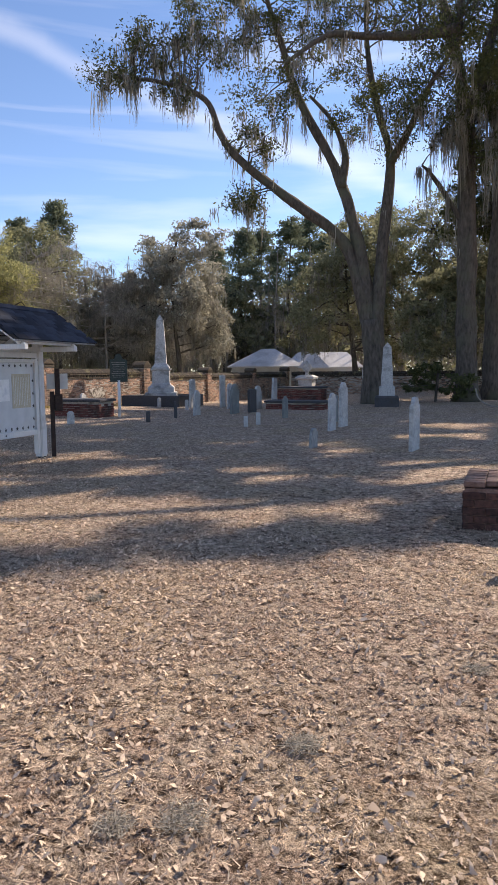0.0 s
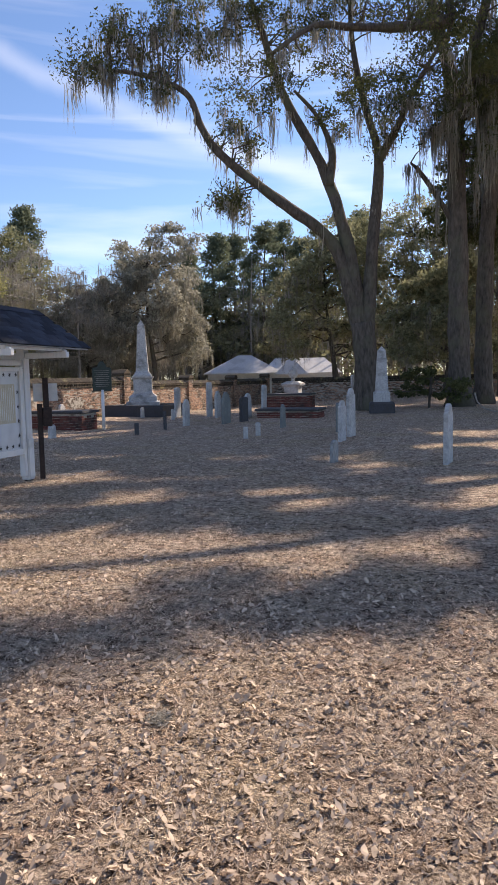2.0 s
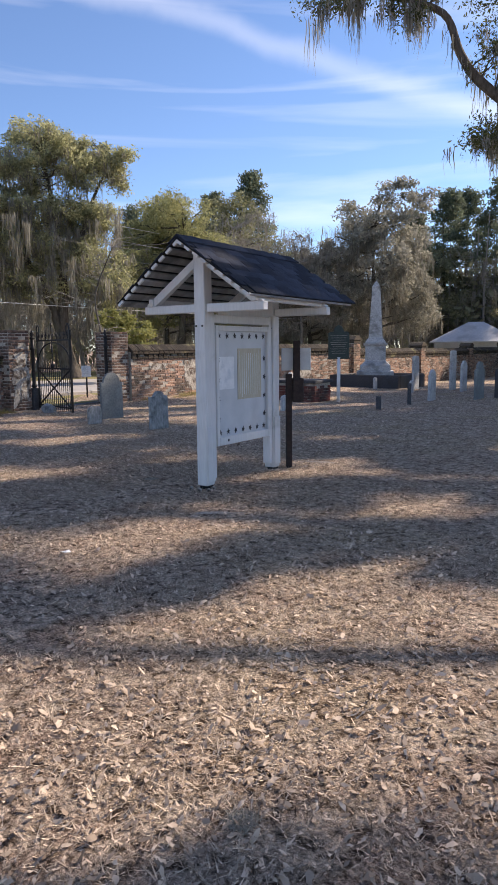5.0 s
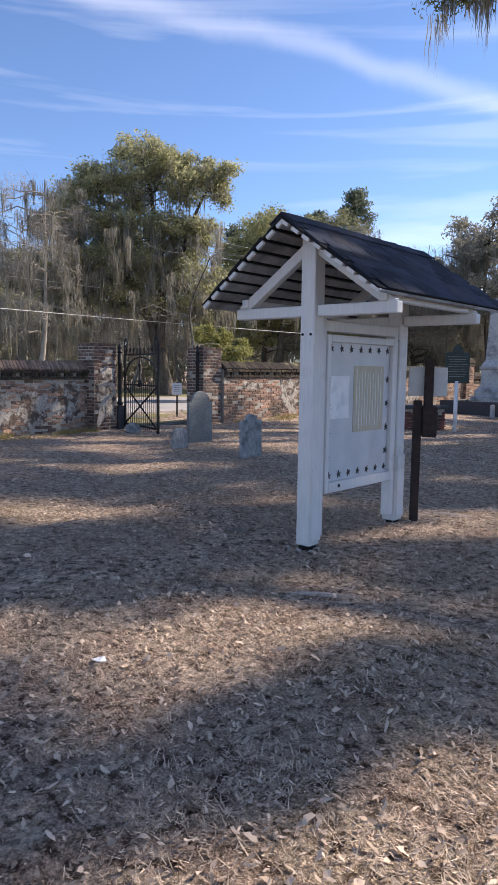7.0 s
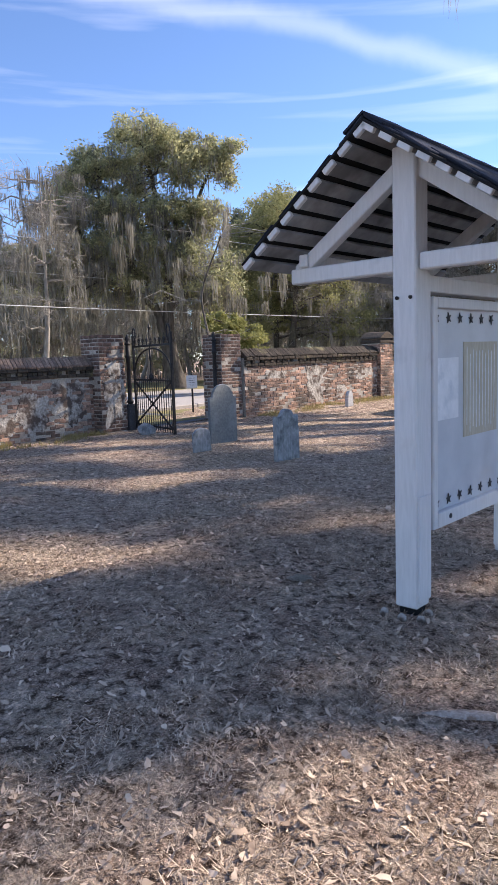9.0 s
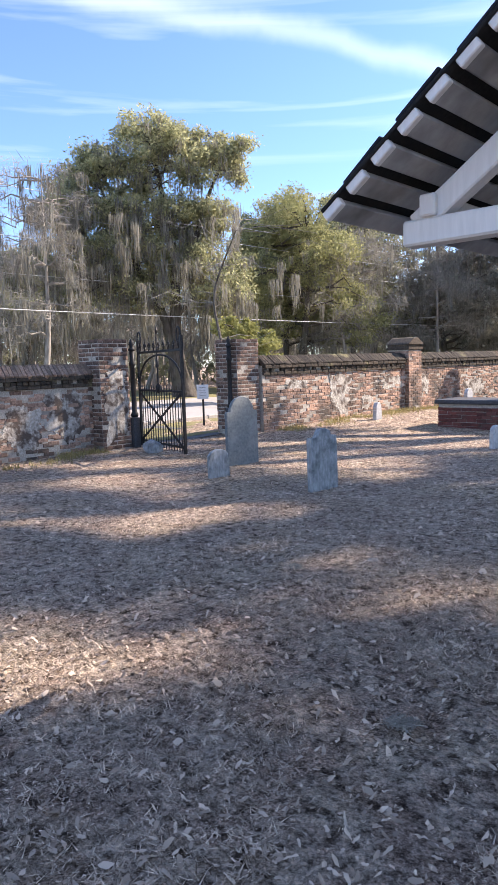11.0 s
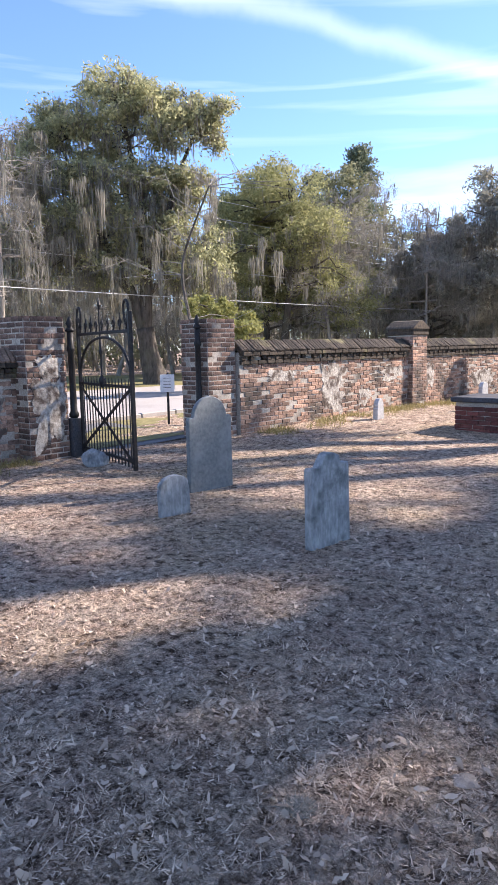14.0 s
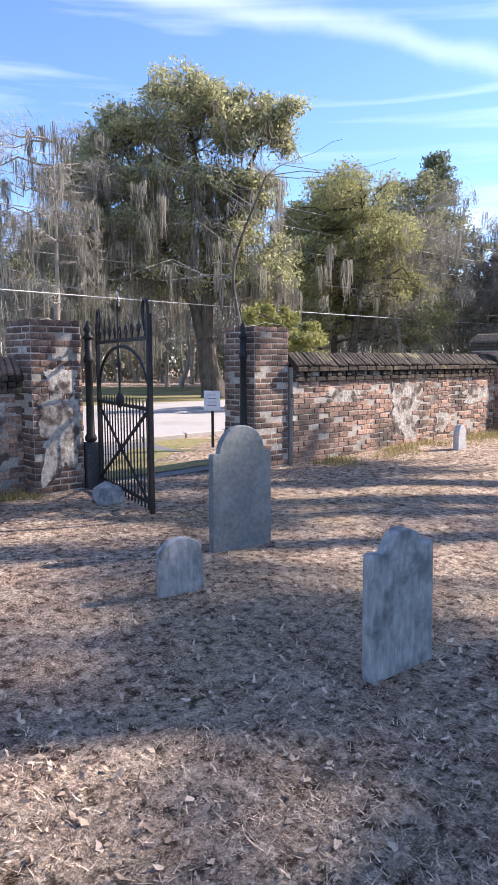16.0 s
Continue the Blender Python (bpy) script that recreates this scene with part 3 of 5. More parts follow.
far_wall = tagged(new("wall_far"), "shaded brick wall closing the far side of the churchyard", "wall", kind="structure")
wall_run("run", (16.0, 53.2), (WX + 0.35, 53.2), (0, -1), -0.65, 1.4, far_wall, 61)


# ---- gate ----
def gate_pier(x, y, rz, label, seed, patches=()):
    t = thing("gate_pier", label, "gate pier", group="gate piers")
    pier(t, x, y, 0.62, rise(x, y) - 0.06, 2.0, rz, seed, single=(0, 1))
    for a, b, w, h, s in patches:
        m = pose(x, y, 0, 0, 0, rz + 90) @ pose(-0.31, -0.31, 0) @ Matrix(((1, 0, 0, 0), (0, -1, 0, 0), (0, 0, 1, 0), (0, 0, 0, 1)))
        plaster_patch(t, m, a, b, w, h, s)
    return t


side_rz = math.degrees(math.atan2(-su.y, -su.x)) - 90
gate_pier(*GL, side_rz, "brick gate pier with peeling grey plaster, low wall beside it", 71, ((0.3, 0.7, 0.5, 1.1, 8.8), (0.35, 1.35, 0.4, 0.3, 2.9)))
gate_pier(*GR, 0, "brown brick gate pier with dark stained top beside the gateway", 72)


def iron_post(x, y, label):
    t = thing("gate_post", label, "gate post", pose(x, y, rise(x, y)), "gate posts")
    part("plinth", Build().box((0, 0, 0.28), (0.15, 0.15, 0.56), None, 0.012), DARKSTONE, t, "grey stone plinth block")
    part("shaft", Build().lathe([(0.045, 0.56), (0.07, 0.58), (0.07, 0.62), (0.05, 0.66), (0.046, 1.0), (0.046, 1.5), (0.06, 1.52), (0.06, 1.56), (0.045, 1.6), (0.045, 1.78)], 12), IRON, t, smooth=True)
    part("finial", Build().lathe([(0.05, 1.78), (0.07, 1.8), (0.05, 1.83), (0.03, 1.85), (0.055, 1.9), (0.03, 1.95), (0.012, 2.0)], 12), IRON, t, smooth=True)


iron_post(-15.38, 13.5, "black cast-iron gate post on a stone plinth at the brick pier")
iron_post(-14.93, 15.54, "black cast-iron gate post standing against the brick pier")


def gate_leaf():
    hinge, free = Vector((-15.26, 13.56)), Vector((-13.5, 13.12))
    L = (free - hinge).length
    g = thing("iron_gate", "black wrought-iron gate leaf standing open with crossed braces and scrollwork", "gate",
              pose(hinge.x, hinge.y, rise(*hinge) + 0.04, 0, 0, math.degrees(math.atan2(free.y - hinge.y, free.x - hinge.x))))
    for x, top, w in ((0.0, 1.93, 0.045), (L, 1.93, 0.05)):
        part("stile", Build().box((x, 0, top / 2), (w, w, top), None, 0.006), IRON, g)
    for z in (0.1, 1.02):
        part("rail", Build().box((L / 2, 0, z), (L, 0.03, 0.035), None, 0.004), IRON, g)
    n = 17
    for k in range(1, n):
        x = k * L / n
        bar = Build().tube([(x, 0, 0.02), (x, 0, 1.06), (x, 0, 1.12)], [0.009, 0.009, 0.003], 6)
        part("bar", bar, IRON, g)
    for z0, z1 in ((0.1, 1.0), (1.0, 0.1)):
        part("brace", Build().beam((0.02, -0.02, z0), (L - 0.02, -0.02, z1), 0.012, 0.05), IRON, g)
    for s in (1, -1):
        arc = [(L / 2 + s * L / 2 * math.cos(a), 0, 1.02 + 0.62 * math.sin(a) ** 0.8) for a in np.linspace(0.02, math.pi / 2, 12)]
        part("arch_bar", Build().tube(arc, [0.018] * 12, 6), IRON, g)
    part("top_rail", Build().box((L / 2, 0, 1.7), (L, 0.025, 0.04), None, 0.004), IRON, g)
    rng = np.random.default_rng(5)
    for k in range(9):
        x = (k + 0.5) * L / 9
        pts = [(x + 0.05 * math.cos(a) * (1 - a / 12), 0, 1.8 + 0.055 * math.sin(a) * (1 - a / 12)) for a in np.linspace(0, 9, 18)]
        part("scroll", Build().tube(pts, [0.011] * 18, 5), IRON, g)
        part("crest_bar", Build().tube([(x - 0.02, 0, 1.7), (x + 0.03, 0, 1.82), (x, 0, 1.93 + 0.05 * rng.random())], [0.012, 0.01, 0.004], 5), IRON, g)
    for x in (0.06, L - 0.1):
        loop = [(x + 0.07 * math.sin(a) * (1 + 0.25 * math.cos(a)), 0, 1.93 + 0.14 * math.cos(a)) for a in np.linspace(-2.9, 2.9, 18)]
        part("end_scroll", Build().tube(loop, [0.016] * 18, 6), IRON, g)
    part("crest_spear", Build().tube([(L * 0.46, 0, 1.7), (L * 0.46, 0, 2.0), (L * 0.46 + 0.015, 0, 2.06), (L * 0.46, 0, 2.16)], [0.016, 0.014, 0.026, 0.003], 6), IRON, g)
    part("pendant", Build().lathe([(0.012, 1.7), (0.02, 1.5), (0.03, 1.45), (0.012, 1.4), (0.012, 1.15), (0.045, 1.1), (0.04, 1.02), (0.01, 0.98)], 10, pose(L * 0.46, 0, 0)), IRON, g, smooth=True)


gate_leaf()

bm = bmesh.new()
bmesh.ops.create_icosphere(bm, subdivisions=3, radius=0.16)
for v in bm.verts:
    v.co *= 1 + 0.35 * noise.noise(v.co * 9)
    v.co.z = max(v.co.z * 0.95, -0.1)
rock_mesh = bpy.data.meshes.new("rock")
bm.to_mesh(rock_mesh)
bm.free()
tagged(part("rock", rock_mesh, LICHEN, at=pose(-14.5, 13.22, 0.09)), "rough grey stone lying at the foot of the gate", "rock")


def street_sign():
    x, y = -17.18, 16.8
    t = thing("road_sign", "small white notice on a black post outside the gate", "sign", pose(x, y, rise(x, y), 0, 0, 40))
    part("post", Build().box((0, 0, 0.5), (0.045, 0.045, 1.0), None, 0.005), IRON, t)
    part("panel", Build().box((0, -0.035, 0.8), (0.28, 0.02, 0.34), None, 0.004), PAPER_WHITE, t, "white notice panel")
    for k in range(4):
        part("text_line", Build().box((0, -0.048, 0.9 - k * 0.06), (0.15, 0.004, 0.008)), INK, t, "grey printed line")


street_sign()


# ---- kiosk ----
def kiosk():
    k = thing("notice_kiosk", "white painted wooden notice kiosk with a dark shingled gable roof", "notice board", pose(-5.43, 8.16, 0.0, 0, 0, 2.2))
    Y2, RZ, EZ, HW, Y0, Y1, RX = 1.38, 2.655, 2.045, 0.875, -0.29, 2.01, -0.1
    for y in (0.0, Y2):
        p = part("post", Build().box((0, y, 1.29), (0.138, 0.14, 2.5), None, 0.008), WHITE_WOOD, k)
        part("post_foot", Build().box((0, y, 0.03), (0.11, 0.11, 0.14), None, 0.01), FELT, p, "black tarred foot of the post")
        for s in (-1, 1):
            part("bolt", Build().lathe([(0.01, 0), (0.01, 0.01), (0.005, 0.013)], 8, pose(s * 0.04, y - 0.07, 1.76, 90)), IRON, p)
    for y, s in ((0.0, 1), (Y2, -1)):
        part("batten", Build().box((0.0, y + s * 0.107, 1.0), (0.1, 0.06, 1.8), None, 0.006), WHITE_WOOD, k)
        part("sleeve", Build().box((0.078, y, 0.38), (0.014, 0.13, 0.6), None, 0.004), WHITE_WOOD, k, "white board nailed over the post foot")
    for y in (0.0, Y2):
        for s in (-1, 1):
            part("tie_beam", Build().box((s * 0.43, y, 1.945), (0.71, 0.09, 0.09), None, 0.008), WHITE_WOOD, k)
            part("brace", Build().beam((s * 0.74, y, 1.97), (s * 0.05, y, 2.44), 0.07, 0.085), WHITE_WOOD, k)
    for s in (-1, 1):
        part("eave_plate", Build().box((s * 0.68, Y2 / 2, 2.03), (0.06, Y2 + 0.12, 0.075), None, 0.006), WHITE_WOOD, k)
    slope = math.atan2(RZ - EZ, HW)
    sl = math.hypot(HW, RZ - EZ)
    deg = math.degrees(slope)
    for s in (-1, 1):
        m = pose(RX, (Y0 + Y1) / 2, RZ, 0, s * deg - 1.2, 0)
        n = 9
        for i in range(n):
            d = s * (0.05 + i * (sl - 0.07) / (n - 1) * 0.985)
            part("roof_board", Build().box((d, 0, -0.03), (0.08, Y1 - Y0, 0.024), m, 0.004), ROOF_BOARD, k, "worn white roof board, underside shade put into its grey")
            part("board_end", Build().box((d, Y0 * 0 - (Y1 - Y0) / 2 + 0.012, -0.03), (0.082, 0.03, 0.034), m, 0.004), WHITE_WOOD, k)
        part("roof_felt", Build().box((s * sl / 2, 0, -0.010), (sl, Y1 - Y0 + 0.02, 0.014), m, 0.003), FELT, k)
        rng = np.random.default_rng(20 + s)
        tab = [Build().box((0, 0, 0), (0.19, 0.275 + 0.01 * v, 0.014), None, 0.004).mesh("shingle") for v in range(3)]
        for me in tab:
            me.materials.append(SHINGLE)
        rows = 8
        for r in range(rows):
            for c in range(8):
                y = Y0 + 0.14 + c * 0.285 + (0.1 if r % 2 else 0.0)
                q = pose(RX, y, RZ, 0, s * deg - 1.2, 0) @ pose(s * (0.09 + r * (sl - 0.05) / rows), 0, 0.006, 0, -s * 2.6 * -1, rng.normal() * 0.6)
                part("shingle", tab[rng.integers(0, 3)], SHINGLE, k, at=q)
    for c in range(8):
        part("ridge_shingle", Build().prism([(-0.12, -0.055), (0, 0.024), (0.12, -0.055), (0.115, -0.067), (0, 0.01), (-0.115, -0.067)], 0.33, None, 0.002), SHINGLE, k,
             at=pose(RX, Y0 + 0.155 + c * 0.286, RZ + 0.006 + 0.005, 1.2, 0, 0))
    # display case between the posts
    part("header", Build().box((0.0, Y2 / 2, 1.84), (0.1, Y2 - 0.16, 0.09), None, 0.006), WHITE_WOOD, k)
    a, b, z0, z1 = 0.14, Y2 - 0.14, 0.45, 1.77
    mid, w = (a + b) / 2, b - a
    case = part("display_case", Build().box((0.0, mid, (z0 + z1) / 2), (0.05, w, z1 - z0 - 0.02), None, 0.004), PANEL, k, "white display panel behind a glazed frame")
    for y, ww in ((a + 0.025, 0.05), (b - 0.025, 0.05)):
        part("frame_stile", Build().box((0.045, y, (z0 + z1) / 2), (0.04, ww, z1 - z0), None, 0.005), WHITE_WOOD, case)
    part("frame_rail", Build().box((0.045, mid, z0 + 0.045), (0.042, w - 0.1, 0.09), None, 0.005), WHITE_WOOD, case)
    part("frame_rail", Build().box((0.045, mid, z1 - 0.03), (0.042, w - 0.1, 0.06), None, 0.005), WHITE_WOOD, case)
    part("map_sheet", Build().box((0.028, a + 0.23, 1.25), (0.004, 0.3, 0.36)), PAPER_WHITE, case, "faded white map sheet")
    part("printed_notice", Build().box((0.028, a + 0.7, 1.23), (0.004, 0.5, 0.58)), PAPER_TAN, case, "tan printed notice with columns")
    rng = np.random.default_rng(3)
    for i in range(10):
        part("text_column", Build().box((0.031, a + 0.495 + 0.045 * i, 1.23 + 0.01 * rng.normal()), (0.002, 0.006, 0.48)), PAPER_WHITE, case, "pale column rule")
    star_out = []
    for i in range(10):
        r = 0.034 if i % 2 == 0 else 0.013
        star_out.append((r * math.sin(i * math.pi / 5), r * math.cos(i * math.pi / 5) + 0.05))
    star = Build().prism(star_out, 0.006, None, 0.001).mesh("star")
    star.materials.append(INK)
    spots = [(a + 0.1 + i * (w - 0.2) / 6, z) for i in range(7) for z in (z0 + 0.14, z1 - 0.11)] + [(y, 0.74 + i * 0.22) for i in range(4) for y in (a + 0.075, b - 0.085)]
    for y, z in spots:
        part("star", star, INK, case, "small dark star", at=pose(0.03, y, z - 0.05, 0, 0, 90) @ pose(0, 0, 0.05, 0, 20 * rng.normal(), 0) @ pose(0, 0, -0.05))
    part("knot_hole", Build().lathe([(0.016, 0), (0.016, 0.004)], 10, pose(0.067, a + 0.2, z0 + 0.05, 0, 90, 0)), INK, case, "dark rotten spot in the frame rail")


kiosk()


def path_sign():
    t = thing("sign_post", "thin dark brown post with a pale sign panel seen from behind", "sign", pose(-5.36, 9.74, 0.0, 0, 0, 40))
    part("post", Build().box((0, 0, 0.6), (0.075, 0.075, 1.2), None, 0.006), BROWN_POST, t)
    part("upper_post", Build().box((0.1, 0.0, 1.31), (0.085, 0.05, 0.6), None, 0.006), BROWN_POST, t)
    part("box", Build().box((0.11, -0.02, 1.0), (0.14, 0.1, 0.3), None, 0.012), BROWN_POST, t, "dark leaflet box")
    part("panel", Build().box((0.1, 0.05, 1.38), (0.37, 0.02, 0.28), None, 0.004), PALE_METAL, t, "pale blank back of a sign panel")


path_sign()
for i, (dx, dy) in enumerate(((0.02, -0.13), (0.12, -0.08), (-0.1, -0.12), (0.1, 0.02))):
    b = bmesh.new()
    bmesh.ops.create_icosphere(b, subdivisions=2, radius=0.028)
    for v in b.verts:
        v.co *= 1 + 0.4 * noise.noise(v.co * 20 + Vector((i, 0, 0)))
    me = bpy.data.meshes.new("stone_chip")
    b.to_mesh(me)
    b.free()
    tagged(part("stone_chip", me, PLASTER, at=pose(-5.43 + dx, 8.14 + dy, 0.008)), "pale rubble chip at the foot of the kiosk post", "stone", "rubble chips")


# ---- graves ----
def outline_round(w, h, shoulder=0.0, rise_k=0.5):
    """A headstone outline: straight sides, optional square shoulders and a round head."""
    r = w / 2 - shoulder
    top = h - r * rise_k * 2 * 0.5
    pts = [(-w / 2, -0.12), (w / 2, -0.12), (w / 2, top - 0.02), (w / 2 - 0.01, top)]
    if shoulder:
        pts += [(r + 0.005, top), (r, top + 0.015)]
    for k in range(1, 12):
        a = k / 12 * math.pi
        pts.append((r * math.cos(a), top + (h - top) * math.sin(a)))
    if shoulder:
        pts += [(-r, top + 0.015), (-r - 0.005, top)]
    return pts + [(-w / 2 + 0.01, top), (-w / 2, top - 0.02)]


def headstone(x, y, w, h, material, label, shoulder=0.0, thick=0.08, round_k=0.6, rz=90, lean=0.0, tilt=0.0, broken=False, lines=0):
    t = thing("headstone", label, "gravestone", pose(x, y, rise(x, y), tilt, lean, rz), "headstones")
    out = outline_round(w, h, shoulder, round_k)
    if broken:
        out = [p for i, p in enumerate(out) if not (h * 0.86 < p[1] and p[0] < -w * 0.18)]
        out = [(p[0], p[1] + (0.012 * noise.noise((p[0] * 30, p[1] * 30, 2)) if p[1] > 0.1 else 0)) for p in out]
    part("slab", Build().prism(out, thick, None, 0.008), material, t)
    rng = np.random.default_rng(int(x * 100) % 977 + 5)
    for i in range(lines):
        ww = w * (0.4 + 0.3 * rng.random())
        part("inscription_line", Build().box((0.0, -thick / 2 - 0.001, h * 0.78 - i * 0.055), (ww, 0.003, 0.011)), LICHEN, t, "worn engraved line")
    return t


S, G = MARBLE, LICHEN
headstone(-9.92, 12.22, 0.46, 0.73, LICHEN, "weathered grey marble headstone with a shouldered broken top", 0.1, 0.075, 0.8, 87, -1.0, broken=True, lines=6)
headstone(-12.18, 13.12, 0.6, 1.02, SLATE, "tall smooth grey slate headstone with a round head", 0.07, 0.06, 0.95, 86, 0)
headstone(-11.56, 12.06, 0.33, 0.39, LICHEN, "small pale marble footstone with a rounded top", 0.0, 0.06, 0.7, 84, -2)
headstone(-8.0, 21.5, 0.5, 0.88, MARBLE, "pale marble headstone with a rounded head", 0.05, 0.07, 0.8, 92, 2)
headstone(-10.5, 26.4, 0.5, 1.22, MARBLE, "narrow pale marble headstone near the obelisk", 0.0, 0.08, 0.3, 90)
headstone(-9.3, 26.9, 0.5, 1.4, MARBLE, "tall square-topped pale marble headstone", 0.0, 0.08, 0.15, 90)
headstone(-8.6, 26.0, 0.5, 1.04, MARBLE, "pale marble headstone with a rounded head", 0.06, 0.08, 0.8, 90)
headstone(-7.0, 22.6, 0.72, 1.08, SLATE, "dark slate headstone with a shouldered round head", 0.12, 0.08, 0.9, 90)
headstone(-7.35, 26.0, 0.7, 0.94, MARBLE, "wide pale headstone with a rounded head", 0.05, 0.09, 0.7, 91)
headstone(-7.2, 27.6, 0.5, 1.25, MARBLE, "leaning pale marble headstone", 0.0, 0.09, 0.3, 90, 6)
headstone(-6.7, 23.6, 0.7, 0.86, DARKSTONE, "dark square gravestone standing behind the slate one", 0.0, 0.1, 0.1, 90)
headstone(-4.5, 20.8, 0.42, 0.72, SLATE, "small dark slate headstone with a pointed head", 0.1, 0.07, 0.8, 90)
headstone(-2.55, 19.6, 0.45, 0.8, SLATE, "grey headstone standing in deep shade", 0.0, 0.08, 0.3, 90)
headstone(0.67, 12.85, 0.5, 1.03, MARBLE, "thin white marble slab seen nearly edge-on", 0.08, 0.075, 0.9, 82, 0.5)
headstone(-1.88, 16.55, 0.42, 0.97, MARBLE, "thin white marble slab with a pointed head", 0.06, 0.07, 0.9, 82, 1)
headstone(-1.9, 17.9, 0.5, 1.22, MARBLE, "taller thin white marble slab beside another", 0.08, 0.08, 0.9, 82, -1)
headstone(-1.29, 12.65, 0.26, 0.4, LICHEN, "small leaning grey footstone in the leaves", 0.0, 0.07, 0.9, 80, 5)
headstone(-13.9, 19.2, 0.22, 0.4, MARBLE, "small pointed white stone near the brick wall", 0.0, 0.1, 1.6, 90)
headstone(-13.2, 22.2, 0.3, 0.62, MARBLE, "small white headstone behind the brick tomb", 0.0, 0.09, 1.0, 90)
headstone(-9.9, 16.7, 0.3, 0.38, MARBLE, "low pale footstone near the kiosk", 0.0, 0.07, 0.7, 90)
headstone(2.5, 4.9, 0.2, 0.32, LICHEN, "small grey footstone beside the brick tomb", 0.0, 0.06, 0.6, 84, 3)
headstone(-4.5, 36.0, 0.5, 1.7, MARBLE, "tall white marble slab at the foot of the oak", 0.0, 0.1, 0.4, 78, 3)
headstone(-5.0, 36.4, 0.5, 1.6, MARBLE, "tall white marble slab at the foot of the oak", 0.0, 0.1, 0.4, 78, -4)
headstone(-11.9, 26.0, 0.22, 0.42, MARBLE, "small white stone before the obelisk enclosure", 0.0, 0.08, 0.8, 90)
headstone(-9.9, 24.6, 0.2, 0.4, MARBLE, "small white footstone in front of the headstones", 0.0, 0.08, 0.8, 90)


def stub(x, y, w, h, material, label):
    t = thing("grave_marker", label, "grave marker", pose(x, y, rise(x, y), 0, 0, 20), "small square markers")
    part("block", Build().box((0, 0, h / 2 - 0.03), (w, w * 0.8, h + 0.06), None, 0.012), material, t)


stub(-4.45, 17.1, 0.12, 0.3, MARBLE, "small square white marble marker")
stub(-4.36, 17.85, 0.13, 0.36, MARBLE, "small square white marble marker")
stub(-8.0, 18.0, 0.12, 0.33, DARKSTONE, "short dark square marker post")
stub(-7.92, 19.7, 0.1, 0.57, DARKSTONE, "slim dark square marker post")


def box_tomb(x0, x1, y0, y1, h, label, seed, slab_material=DARKSTONE, over=0.06, slab=0.085, pavers=False, brick=None):
    brick = brick or BRICK_TOMB
    cx, cy = (x0 + x1) / 2, (y0 + y1) / 2
    g = rise(cx, cy)
    t = thing("box_tomb", label, "tomb", pose(cx, cy, g), "brick tombs")
    w, d = x1 - x0, y1 - y0
    rng = np.random.default_rng(seed)
    part("core", Build().box((0, 0, h / 2 - 0.03), (w - 0.03, d - 0.03, h - 0.03)), BRICK_TOP if pavers else MORTAR, t)
    br = Build()
    for k in range(4):
        ww, dd = (w, d) if k % 2 == 0 else (d, w)
        m = pose(0, 0, 0, 0, 0, 90 * k) @ pose(-ww / 2, -dd / 2, 0) @ Matrix.Diagonal((1, -1, 1, 1))
        brick_face(br, rng, m, 0, ww, -0.02, h - (0.02 if pavers else 0.05), 0.004, 0.215, 0.01)
    tagged(part("brickwork", br, brick, t), kind="stuff")
    if pavers:
        top = Build()
        for i in range(int(w / 0.205)):
            for j in range(int(d / 0.105)):
                top.box((-w / 2 + 0.105 + i * 0.205, -d / 2 + 0.055 + j * 0.105 + (0.05 if i % 2 and j < int(d / 0.105) - 1 else 0), h + 0.0 + rng.normal() * 0.003), (0.2, 0.1, 0.055), None, 0.007)
        tagged(part("brick_paving", top, BRICK_TOP, t, "worn brick top"), kind="stuff")
        return
    part("ledger_slab", Build().box((0, 0, h + 0.005), (w + 2 * over, d + 2 * over, slab), None, 0.015), slab_material, t, "heavy stone slab lying on top")


box_tomb(-12.3, -10.45, 19.1, 20.0, 0.55, "red brick box tomb under a dark stone slab", 91)
box_tomb(2.0, 4.1, 6.25, 7.25, 0.44, "dark red brick box tomb topped with worn bricks", 92, LICHEN, 0.0, 0.04, True, BRICK_SHADED)
box_tomb(-6.9, -4.5, 25.7, 26.8, 0.3, "low ledger tomb under a dark slab in the shade", 93)
box_tomb(-8.9, -6.6, 33.2, 34.3, 0.75, "shaded brick box tomb with a marble urn beside it", 94)
box_tomb(2.3, 4.3, 26.2, 27.3, 0.6, "brick box tomb in the shade of the oaks", 95)


def obelisk(x, y, label, profile, plinth, material, rz=0, base=None):
    g = rise(x, y)
    t = thing("obelisk", label, "monument", pose(x, y, g, 0, 0, rz))
    part("plinth", Build().square_taper(plinth), base or material, t)
    part("shaft", Build().square_taper(profile), material, t)
    return t


obelisk(-12.95, 28.2, "white marble obelisk on a moulded pedestal inside a low dark enclosure",
        [(0.40, 1.72), (0.40, 1.78), (0.3, 1.9), (0.27, 1.96), (0.155, 3.95), (0.0, 4.2)],
        [(0.72, -0.1), (0.72, 0.62), (0.6, 0.64), (0.6, 0.85), (0.52, 0.92), (0.44, 0.98), (0.4, 1.06), (0.4, 1.6), (0.46, 1.66), (0.48, 1.72)], MARBLE, 25)
enc = thing("grave_enclosure", "low dark stone enclosure round the obelisk", "enclosure", pose(-12.7, 27.7, rise(-12.7, 27.7)))
for x, y, sx, sy in ((0, -1.0, 2.9, 0.2), (0, 1.4, 2.9, 0.2), (-1.35, 0.2, 0.2, 2.2), (1.35, 0.2, 0.2, 2.2)):
    part("kerb_wall", Build().box((x, y, 0.2), (sx, sy, 0.6), None, 0.02), DARKSTONE, enc)
